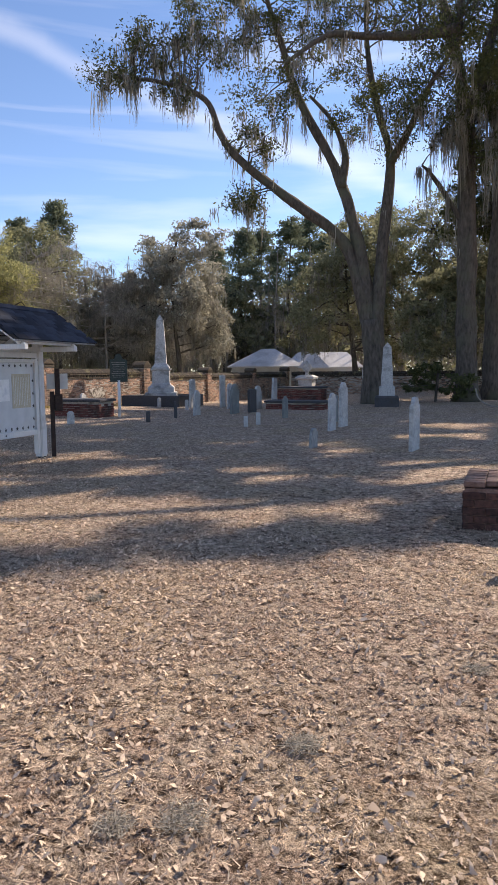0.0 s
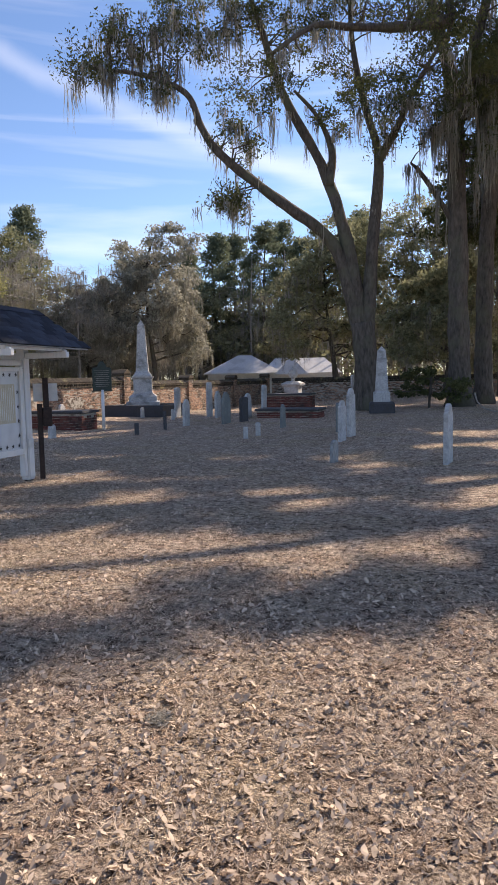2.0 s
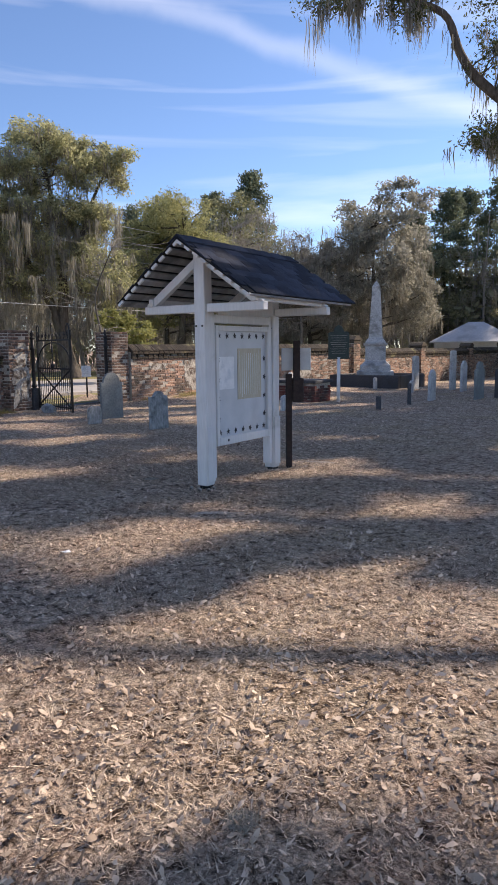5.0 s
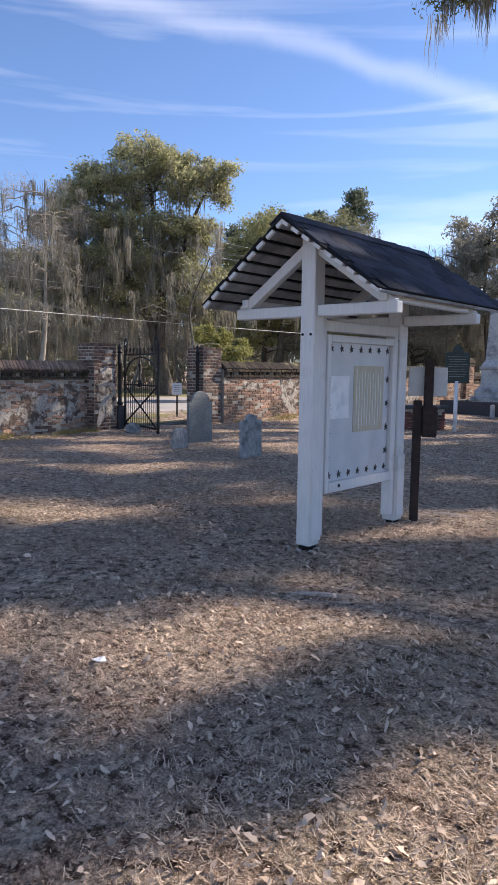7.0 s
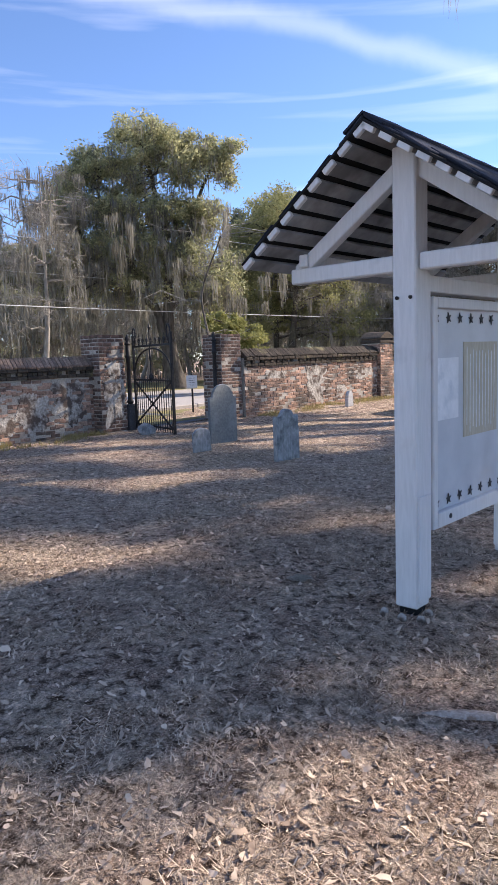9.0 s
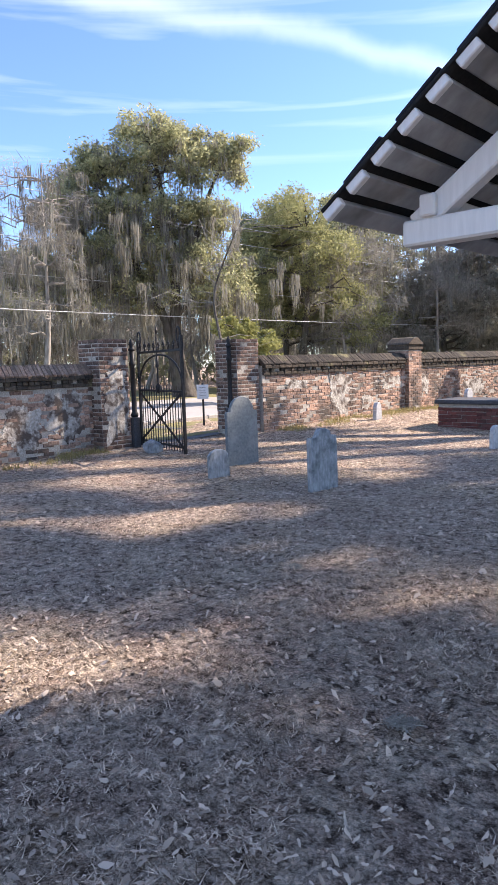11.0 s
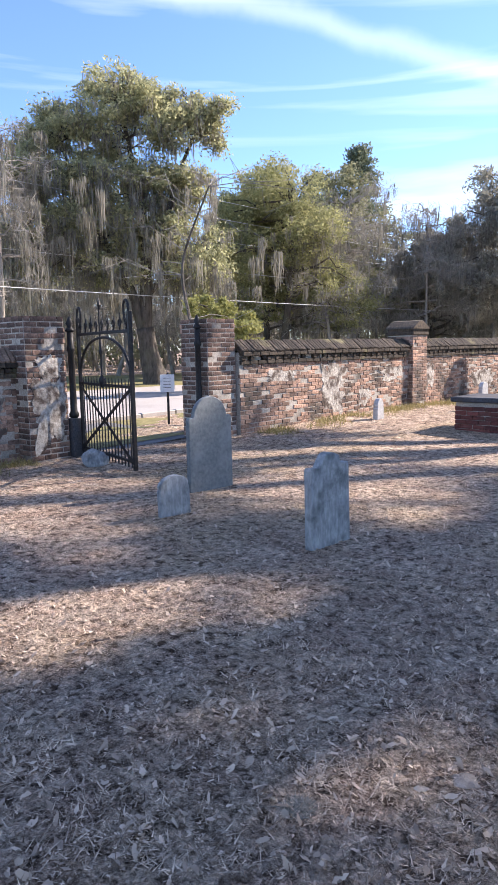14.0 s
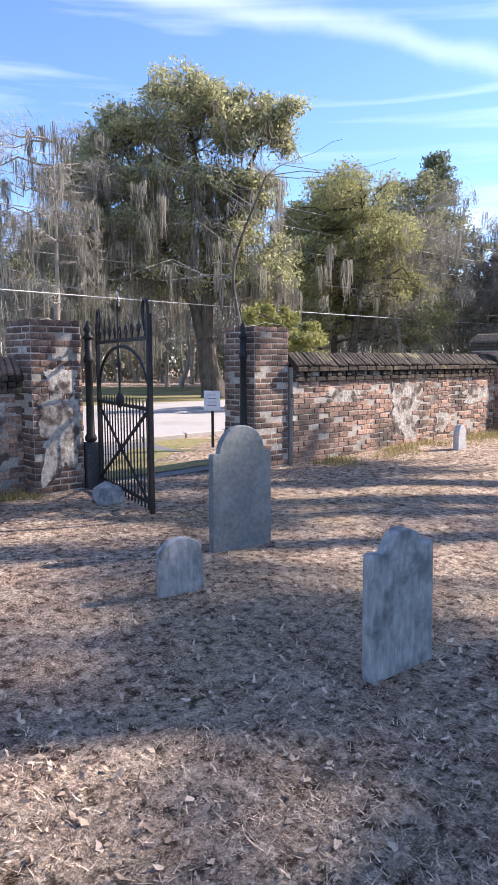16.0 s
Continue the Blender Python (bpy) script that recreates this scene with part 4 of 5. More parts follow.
obelisk(-2.6, 29.0, "small white marble obelisk on a dark square base", [(0.33, 0.45), (0.33, 0.82), (0.26, 0.88), (0.17, 2.5), (0.0, 2.7)],
        [(0.5, -0.1), (0.5, 0.38), (0.44, 0.45)], MARBLE, 10, DARKSTONE)
urn = thing("urn_monument", "white marble pedestal carrying a draped urn", "monument", pose(-8.2, 36.2, rise(-8.2, 36.2)))
part("pedestal", Build().square_taper([(0.5, -0.1), (0.5, 0.5), (0.42, 0.55), (0.38, 0.62), (0.38, 1.15), (0.5, 1.2), (0.52, 1.3), (0.3, 1.42)]), MARBLE, urn)
part("urn", Build().lathe([(0.12, 1.42), (0.08, 1.5), (0.1, 1.56), (0.24, 1.72), (0.26, 1.85), (0.2, 1.95), (0.24, 1.99), (0.12, 2.06), (0.04, 2.14), (0.05, 2.2)], 16), MARBLE, urn, smooth=True)


def marker():
    x, y = -9.95, 19.55
    t = thing("historical_marker", "dark green cast historical marker on a white post", "sign", pose(x, y, rise(x, y), 0, 0, 32))
    part("post", Build().lathe([(0.05, -0.1), (0.05, 1.25)], 12), WHITE_WOOD, t, "white painted post", smooth=True)
    out = [(-0.29, 1.22), (0.29, 1.22), (0.29, 1.92), (0.22, 1.95), (0.14, 1.95), (0.12, 2.02), (0.08, 2.1), (0.0, 2.14), (-0.08, 2.1), (-0.12, 2.02), (-0.14, 1.95), (-0.22, 1.95), (-0.29, 1.92)]
    part("plaque", Build().prism(out, 0.05, None, 0.01), MARKER_GREEN, t)
    part("border", Build().prism([(-0.31, 1.2), (0.31, 1.2), (0.31, 1.23), (-0.31, 1.23)], 0.07, None, 0.004), MARKER_GREEN, t)
    for k in range(9):
        part("text_line", Build().box((0.0, -0.027, 1.84 - 0.06 * k), (0.46 - 0.05 * (k % 3), 0.004, 0.01)), BARK_PALE, t, "raised dull line of lettering")


marker()


# ---- trees ----
def limb_radii(n, r0, r1):
    return [r0 + (r1 - r0) * (i / (n - 1)) ** 0.8 for i in range(n)]


def leaf_part(name, rng, centres, radii, count, size, material, parent, label=""):
    v, f = leaf_cloud(rng, centres, radii, count, size)
    return tagged(part(name, array_mesh(name, v, f), material, parent, label), kind="stuff")


def moss_part(rng, centres, radii, count, length, width, parent, material=None):
    """Beards of moss below the clumps, several strands to a beard."""
    c = np.repeat(np.asarray(centres, float), count, axis=0)
    r = np.repeat(np.asarray(radii, float), count, axis=0)
    t = c + rng.normal(size=c.shape) * r * np.array([0.5, 0.5, 0.3])
    beards = np.repeat(t, 12, axis=0)
    beards = beards + rng.normal(size=beards.shape) * np.array([0.09, 0.09, 0.04])
    L = length * (0.35 + 1.1 * rng.random(len(t)) ** 2)
    L = np.repeat(L, 12) * (0.25 + 0.75 * rng.random(len(beards)))
    v, f = moss_strands(rng, beards, L, width * 0.58, 0.07)
    return tagged(part("hanging_moss", array_mesh("hanging_moss", v, f), material or MOSS, parent, "grey beards of hanging moss"), kind="stuff")


def branches(build, rng, origin_points, targets, r0, r1=0.012, sag=0.3):
    """Crooked branches from the nearest limb point to each target."""
    op = np.asarray(origin_points, float)
    for q in targets:
        d = np.linalg.norm(op - q, axis=1) + np.where(op[:, 2] > q[2] + 1.0, 3.0, 0.0)
        a = op[int(np.argmin(d))]
        n = 5
        L = np.linalg.norm(q - a)
        pts = []
        for i in range(n + 1):
            t = i / n
            p = a + (q - a) * t
            p = p + rng.normal(size=3) * 0.07 * L * math.sin(t * math.pi)
            p[2] += sag * math.sin(t * math.pi) * L * 0.25
            pts.append(p)
        k = min(1.0, L / 4)
        build.tube(pts, limb_radii(n + 1, r0 * (0.4 + 0.6 * k), r1), 5, cap=False)


# openings in the high crowns over the churchyard, by the sunlit spots under them: x, y, half sizes
CROWN_GAPS = ((-3.0, 4.3, 0.75, 0.65), (-2.7, 5.1, 0.85, 0.45), (-1.9, 5.8, 0.7, 0.5), (-1.55, 4.8, 0.5, 0.45), (-0.2, 5.9, 0.45, 0.35), (0.5, 6.6, 0.6, 0.4), (-3.1, 8.5, 0.6, 0.4),
              (-0.9, 9.0, 0.55, 0.4), (1.4, 10.3, 0.8, 0.8), (1.2, 19.0, 1.2, 1.2), (-4.4, 7.4, 0.5, 0.35), (-7.5, 9.6, 0.6, 0.5), (-6.3, 12.8, 0.6, 0.5),
              (-4.6, 6.6, 0.2, 0.3), (-10.5, 8.9, 0.7, 0.45), (-9.5, 13.4, 0.5, 0.9), (-13.9, 19.2, 1.2, 2.2), (-9.2, 11.0, 0.8, 0.45),
              (-12.3, 17.2, 1.4, 1.2), (-10.6, 14.6, 1.0, 0.4), (-14.6, 16.6, 0.8, 1.4), (-11.6, 13.7, 0.4, 0.4), (-10.1, 9.8, 0.45, 0.3), (-16.0, 12.4, 1.6, 2.2))
SHADE_RUN = (math.cos(SUN_AZ) / math.tan(SUN_EL), math.sin(SUN_AZ) / math.tan(SUN_EL))


def open_above(x, y, margin):
    """Whether the ground at x, y lies under an opening of the crowns."""
    return any(((x - a) / (p + margin)) ** 2 + ((y - b) / (q + margin)) ** 2 < 1.0 for a, b, p, q in CROWN_GAPS)


def sunlit_below(x, y, z):
    """Whether a leaf at x, y, z would shade ground that the sun reaches."""
    gx, gy = x - SHADE_RUN[0] * z, y - SHADE_RUN[1] * z
    return z > 12 and (open_above(gx, gy, 0.3) or -14 < gx < -7.2 and 6.5 < gy < 15 and noise.noise((gx * 0.36, gy * 0.62, 31)) > -0.14)


def big_oak(base, limbs, clumps, label, seed, leaf=0.12, per=200, moss_len=1.3, moss_per=4, trunk=None, leaf_material=None, clump_r=(0.36, 0.42), twig_step=2):
    """An old oak: flared trunk, named limbs set by hand, crown of leaf clumps with moss under them.
    limbs: lists of points with first and last radius; clumps: (x, y, z, spread across, spread up, how many)."""
    rng = np.random.default_rng(seed)
    o = Vector(base)
    t = thing("live_oak", label, "tree", pose(*base), "old live oaks")
    along = []
    if trunk:
        pts = curve_through(trunk[0], 6)
        n = len(pts)
        rad = [trunk[1] + (trunk[2] - trunk[1]) * (i / (n - 1)) for i in range(n)]
        for i in range(n):
            rad[i] += trunk[1] * 0.55 * math.exp(-(pts[i].z - pts[0].z) / 0.55)
        part("trunk", Build().tube(pts, rad, 20, 0.28, seed), BARK, t, smooth=True)
        along += [tuple(p) for p in pts[n // 2:]]
    for pts, r0, r1 in limbs:
        c = curve_through(pts, 6)
        part("limb", Build().tube(c, limb_radii(len(c), r0, r1), 10, 0.3, seed), BARK, t, smooth=True)
        along += [tuple(p) for p in c[len(c) // 4:]]
    cs, rs = [], []
    for x, y, z, w, h, n in clumps:
        for _ in range(int(n * 1.9)):
            d = rng.normal(size=3)
            d = d / np.linalg.norm(d) * rng.random() ** 0.4
            p = (x + d[0] * w * 1.15, y + d[1] * w * 1.15, z + d[2] * h * 1.1)
            r = clump_r[0] + clump_r[1] * rng.random()
            away = Vector((o.x + p[0] - 1.0, o.y + p[1] - 1.0)).normalized()
            for k in (0.0, 1.6, -1.6, 3.2, -3.2, 5.0, 7.0):
                q = (p[0] + away.x * k, p[1] + away.y * k, p[2] * (1 + 0.028 * k))
                if not sunlit_below(o.x + q[0], o.y + q[1], q[2]):
                    cs.append(q)
                    rs.append((r,) * 3)
                    break
    cs, rs = np.array(cs), np.array(rs) * np.array([1, 1, 0.6])
    tw = Build()
    branches(tw, rng, along, cs[::twig_step], 0.06, 0.008)
    tagged(part("branchwork", tw, BARK, t), kind="stuff")
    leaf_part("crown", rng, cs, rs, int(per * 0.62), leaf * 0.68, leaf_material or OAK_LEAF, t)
    hung = [i for i in range(0, len(cs), 2) if not any(sunlit_below(o.x + cs[i][0], o.y + cs[i][1], cs[i][2] - d) for d in (0.5, 1.3))]
    moss_part(rng, cs[hung], rs[hung], moss_per, moss_len, 0.028, t)
    if along and twig_step < 4:
        hang = np.array(along)
        hang = hang[rng.integers(0, len(hang), 60)] + rng.normal(size=(60, 3)) * np.array([0.15, 0.15, 0.05])
        hang = hang[hang[:, 2] > 5]
        moss_part(rng, hang, np.full((len(hang), 3), 0.12), 1, moss_len * 1.1, 0.03, t)
    return t


OAK_ONE = (-3.63, 31.52, 0.0)
big_oak(OAK_ONE, [
    ([(-0.15, -0.06, 3.05), (-0.74, -0.28, 5.68), (-1.52, -0.58, 7.52), (-3.34, -1.81, 8.98), (-5.34, -3.1, 10.65), (-6.09, -3.6, 11.73), (-6.6, -4.01, 13.05), (-8.06, -5.0, 13.59), (-10.28, -6.05, 13.81)], 0.36, 0.05),
    ([(-0.17, -0.07, 3.57), (-0.54, -0.21, 6.2), (-1.08, -0.41, 8.57), (-1.89, -0.19, 10.82), (-3.48, -0.47, 13.87), (-4.29, -0.56, 16.38), (-5.05, -0.85, 18.82), (-5.56, -1.05, 21.53)], 0.38, 0.06),
    ([(-1.43, -0.54, 9.75), (-1.4, -0.21, 11.29), (-2.04, -0.14, 12.85), (-3.02, -0.29, 14.0)], 0.2, 0.06),
    ([(0.0, 0.0, 3.05), (0.2, 0.07, 5.68), (0.39, 0.15, 8.31), (0.49, 0.83, 11.11), (-0.14, 1.02, 13.4), (-0.72, 1.33, 16.33), (-0.95, 1.78, 19.9)], 0.36, 0.08),
    ([(0.59, 0.22, 10.81), (1.38, -0.01, 11.96), (2.23, -0.76, 13.26), (3.56, -0.79, 15.29)], 0.22, 0.06),
    ([(3.56, -0.79, 15.54), (2.06, -1.36, 15.34), (-0.05, -2.59, 15.11), (-1.27, -3.69, 14.89), (-2.7, -4.67, 13.72)], 0.26, 0.07),
], [
    (-9.93, -5.92, 13.93, 1.11, 0.54, 7),
    (-8.86, -5.09, 14.97, 0.87, 1.0, 8),
    (-7.12, -3.78, 15.49, 1.27, 1.78, 12),
    (-7.54, -4.37, 13.55, 0.75, 0.75, 4),
    (-5.64, -1.61, 16.69, 1.6, 1.6, 14),
    (-5.1, -3.01, 8.86, 0.66, 1.27, 7),
    (-4.45, -2.55, 11.22, 1.15, 0.77, 5),
    (-3.28, -0.18, 17.74, 1.9, 1.36, 9),
    (-4.17, -0.95, 14.33, 1.07, 1.07, 5),
    (-6.69, -2.55, 18.3, 1.58, 0.79, 8),
    (-0.75, 0.79, 14.48, 1.08, 1.63, 9),
    (1.09, -0.65, 13.2, 1.27, 1.53, 14),
    (-0.85, 1.28, 18.26, 1.93, 1.38, 10),
    (2.64, -1.14, 14.06, 1.73, 2.71, 26),
    (2.05, -0.29, 17.27, 2.29, 1.27, 15),
    (0.69, 0.26, 11.73, 0.53, 0.66, 3),
    (-5.95, -2.27, 20.14, 2.63, 1.05, 4),
    (-1.76, 0.4, 20.99, 3.25, 1.36, 6),
    (3.0, 0.07, 19.57, 2.8, 1.53, 13),
    (3.52, -0.27, 21.04, 2.51, 1.0, 7),
    (-4.72, -1.8, 13.57, 1.58, 1.32, 7),
    (-2.72, -0.18, 15.75, 1.62, 1.35, 8),
    (-1.64, -0.09, 12.42, 0.8, 1.34, 4),
], "forked live oak with long bare limbs and hanging moss", 301, 0.1, 210, 1.5, 4, ([(0.15, 0.06, -0.15), (0.0, 0.0, 2.0), (-0.17, -0.07, 3.84)], 0.55, 0.5))
big_oak((0.22, 34.28, 0.0), [
    ([(-0.15, -0.06, 12.11), (-0.56, -0.21, 15.38), (-1.33, -0.5, 18.38), (-2.09, -0.8, 21.11)], 0.35, 0.1),
    ([(-0.18, -0.07, 12.51), (0.46, 0.17, 15.38), (1.22, 0.47, 18.65), (1.48, 0.56, 21.65)], 0.35, 0.1),
    ([(0.0, 0.0, 8.01), (-1.58, -0.6, 10.47), (-2.09, -0.8, 11.01)], 0.16, 0.05),
], [
    (0.51, -0.88, 16.02, 2.12, 2.91, 44),
    (1.28, -1.65, 11.73, 1.54, 1.54, 12),
    (2.0, -0.31, 19.99, 3.18, 2.65, 8),
    (3.01, 1.15, 15.38, 2.18, 3.27, 18),
    (-0.73, -1.35, 12.05, 0.79, 1.32, 8),
], "dark shaded live oak heavy with moss beside the forked one", 302, 0.11, 190, 2.2, 7, ([(0.08, 0.03, -0.15), (0.0, 0.0, 4.19), (-0.05, -0.02, 8.56), (-0.18, -0.07, 12.65)], 0.5, 0.36))
big_oak((1.28, 36.82, 0.0), [
    ([(0.65, 0.25, 17.36), (1.73, 0.66, 19.38), (3.62, 1.38, 21.7)], 0.35, 0.1),
], [
    (1.73, 0.66, 18.81, 3.18, 3.47, 20),
    (3.08, 1.17, 13.31, 2.02, 2.31, 12),
    (0.92, 0.35, 22.85, 4.34, 2.02, 4),
], "dark shaded live oak trunk at the edge of the grove", 303, 0.12, 190, 2.2, 6, ([(0.05, 0.02, -0.15), (0.11, 0.04, 6.09), (0.38, 0.14, 11.87), (0.65, 0.25, 17.65)], 0.42, 0.3))
def high_crowns():
    """Leaf clumps of the two oaks that overhang the churchyard, with their openings."""
    rng = np.random.default_rng(311)
    near, far = [], []
    step = 0.6
    for i in range(37):
        for j in range(52):
            x, y = -16.8 + (i + rng.random()) * step, 2.6 + (j + rng.random()) * step
            if x > -1.0 and y < 3.5 + 0.9 * (x + 1.0) + 0.4 * noise.noise((x, y, 5)):
                continue
            if x < -12.5 and y > 20:
                continue
            if open_above(x, y, 0.34):
                continue
            thin = -1.0 if x < -8.0 and y < 22 else 0.2 if x < -3.4 and y < 8.5 else 0.0 if x < -4.5 else 0.21
            if noise.noise((x * 0.5, y * 0.85, 31)) > thin:
                continue
            h = min(13.0 + 0.35 * max(y - 5, 0) + 0.45 * max(-x - 2, 0), 23.0) + rng.normal() * 0.4
            p = (x + SHADE_RUN[0] * h, y + SHADE_RUN[1] * h, h)
            (near if p[1] < 35 else far).append(p)
    return near, far


for (bx, by, seed, limbs), spots in zip((
        (10.5, 26.0, 304, [([(0, 0, 5.0), (-1.5, -0.8, 10.0), (-3.5, -1.5, 13.0), (-7.0, -1.2, 15.5)], 0.35, 0.06), ([(0, 0, 5.0), (1.0, 1.5, 10.0), (0.0, 5.0, 14.0)], 0.4, 0.1),
                           ([(-0.6, -0.3, 8.0), (-2.5, 2.0, 13.0), (-6.0, 4.5, 17.0), (-10.0, 6.5, 18.5)], 0.3, 0.06)]),
        (10.5, 41.0, 305, [([(0, 0, 5.0), (-1.5, -0.8, 11.0), (-5.5, 0.0, 17.0), (-11.5, 0.0, 21.0)], 0.35, 0.06), ([(0, 0, 5.0), (-0.5, 3.0, 11.0), (-1.5, 8.0, 17.0), (-3.0, 14.0, 22.0)], 0.4, 0.08)])),
        high_crowns()):
    big_oak((bx, by, 0.0), limbs, [(x - bx, y - by, z, 0.0, 0.0, 0.6) for x, y, z in spots],
            "spreading live oak shading the churchyard path", seed, 0.16, 330, 0.3, 1, ([(0, 0, -0.15), (0.1, 0, 2.5), (0, 0, 5.2)], 0.6, 0.45), clump_r=(0.38, 0.16), twig_step=8)

# the oak beyond the gate: offsets across the view of the gateway, heights, spreads and number of clumps
GATE_CROWN = ((-0.6, 12.9, 1.3, 0.8, 10), (0.9, 12.5, 1.1, 0.8, 8), (3.3, 12.3, 0.9, 0.6, 5), (3.6, 11.2, 0.5, 0.6, 3), (-3.1, 11.5, 1.2, 0.8, 9), (-4.4, 10.4, 1.0, 0.7, 6),
              (-1.4, 11.2, 1.5, 0.9, 11), (1.7, 11.3, 1.1, 0.8, 8), (-5.3, 9.3, 0.8, 0.4, 3), (-3.5, 9.0, 1.6, 0.9, 11), (-1.5, 9.2, 1.5, 0.9, 9), (0.7, 9.0, 1.3, 0.8, 8),
              (2.1, 9.0, 1.0, 0.8, 6), (-4.5, 7.0, 1.8, 0.9, 11), (-2.4, 7.3, 1.7, 0.9, 10), (-0.3, 7.0, 1.5, 0.9, 8), (1.8, 7.0, 1.4, 1.0, 9), (2.7, 5.3, 1.3, 1.0, 8),
              (-4.6, 5.2, 1.8, 0.7, 8), (-1.5, 5.3, 1.8, 0.6, 8))
AX, AY = 0.63, 0.78
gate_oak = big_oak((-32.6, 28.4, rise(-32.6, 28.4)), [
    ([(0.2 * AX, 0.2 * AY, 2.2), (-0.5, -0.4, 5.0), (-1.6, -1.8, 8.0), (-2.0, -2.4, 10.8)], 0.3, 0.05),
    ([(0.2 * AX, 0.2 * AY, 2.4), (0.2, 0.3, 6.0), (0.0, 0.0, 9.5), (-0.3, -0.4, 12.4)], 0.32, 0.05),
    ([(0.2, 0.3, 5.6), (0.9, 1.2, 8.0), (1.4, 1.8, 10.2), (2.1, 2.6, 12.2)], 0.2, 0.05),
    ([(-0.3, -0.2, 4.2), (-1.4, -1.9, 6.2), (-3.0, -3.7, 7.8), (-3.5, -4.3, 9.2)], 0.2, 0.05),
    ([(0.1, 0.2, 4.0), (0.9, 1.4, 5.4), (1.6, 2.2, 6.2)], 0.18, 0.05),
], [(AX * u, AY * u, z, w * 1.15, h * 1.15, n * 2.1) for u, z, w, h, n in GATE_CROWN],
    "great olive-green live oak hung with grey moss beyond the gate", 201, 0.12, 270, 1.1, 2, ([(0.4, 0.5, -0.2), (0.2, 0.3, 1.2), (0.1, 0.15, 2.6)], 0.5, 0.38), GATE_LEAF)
rng_b = np.random.default_rng(202)
low_spots = np.array([(AX * u + rng_b.normal() * w, AY * u + rng_b.normal() * w, z - 0.5 + rng_b.normal() * h * 1.2) for u, z, w, h, n in GATE_CROWN if z < 9.6 for _ in range(3 * n)])
moss_part(rng_b, low_spots, np.full((len(low_spots), 3), 0.3), 4, 1.7, 0.026, gate_oak)


def crown_tree(name, x, y, height, width, low, seed, label, leaf_material, per=150, clumps=80, leaf=0.2, moss=3, moss_len=2.0, trunk_r=0.35, lobes=7, group="trees beyond the wall", bark=None):
    """A tree beyond the wall: trunk, boughs to several crown lobes, leaf clumps and moss."""
    rng = np.random.default_rng(seed)
    g = rise(x, y)
    t = thing(name, label, "tree", pose(x, y, g), group)
    bark = bark or BARK
    lean = rng.normal(size=2) * 0.5
    pts = [(0, 0, -0.2), (lean[0] * 0.3, lean[1] * 0.3, height * 0.2), (lean[0], lean[1], height * 0.45), (lean[0] * 1.5, lean[1] * 1.5, height * 0.8)]
    c = curve_through(pts, 5)
    part("trunk", Build().tube(c, limb_radii(len(c), trunk_r, 0.06), 9, 0.25, seed), bark, t, smooth=True)
    cs = []
    for k in range(lobes):
        a = k / lobes * math.tau + rng.random()
        f = 0.25 + 0.75 * rng.random()
        zz = low + (height - low) * (0.2 + 0.72 * ((k * 0.618) % 1))
        shrink = 1 - 0.55 * max(0, (zz - (low + height) / 2) / (height - low) * 2) ** 1.5
        cx, cy = math.cos(a) * width * 0.32 * f * 1.4 * shrink, math.sin(a) * width * 0.32 * f * 1.4 * shrink
        for _ in range(int(clumps * 3.2) // lobes):
            d = rng.normal(size=3)
            d = d / np.linalg.norm(d) * rng.random() ** 0.4
            p = (cx + d[0] * width * 0.25, cy + d[1] * width * 0.25, zz + d[2] * (height - low) * 0.19)
            cs.append((p[0], p[1], min(max(p[2], low), height)))
    cs = np.array(cs)
    rs = np.array([[1.0, 1.0, 0.7]]) * width * 0.058 * (0.7 + 0.7 * rng.random((len(cs), 1)))
    tw = Build()
    branches(tw, rng, [tuple(p) for p in c[4:]], cs[::6], trunk_r * 0.28, 0.02)
    tagged(part("branchwork", tw, bark, t), kind="stuff")
    leaf_part("crown", rng, cs, rs, int(per * 0.3), leaf * 0.85, leaf_material, t)
    if moss:
        lowc = cs[cs[:, 2] < low + (height - low) * 0.7]
        moss_part(rng, lowc[::2], rs[:len(lowc[::2])] * 1.6, moss, moss_len, 0.02, t)
    return t


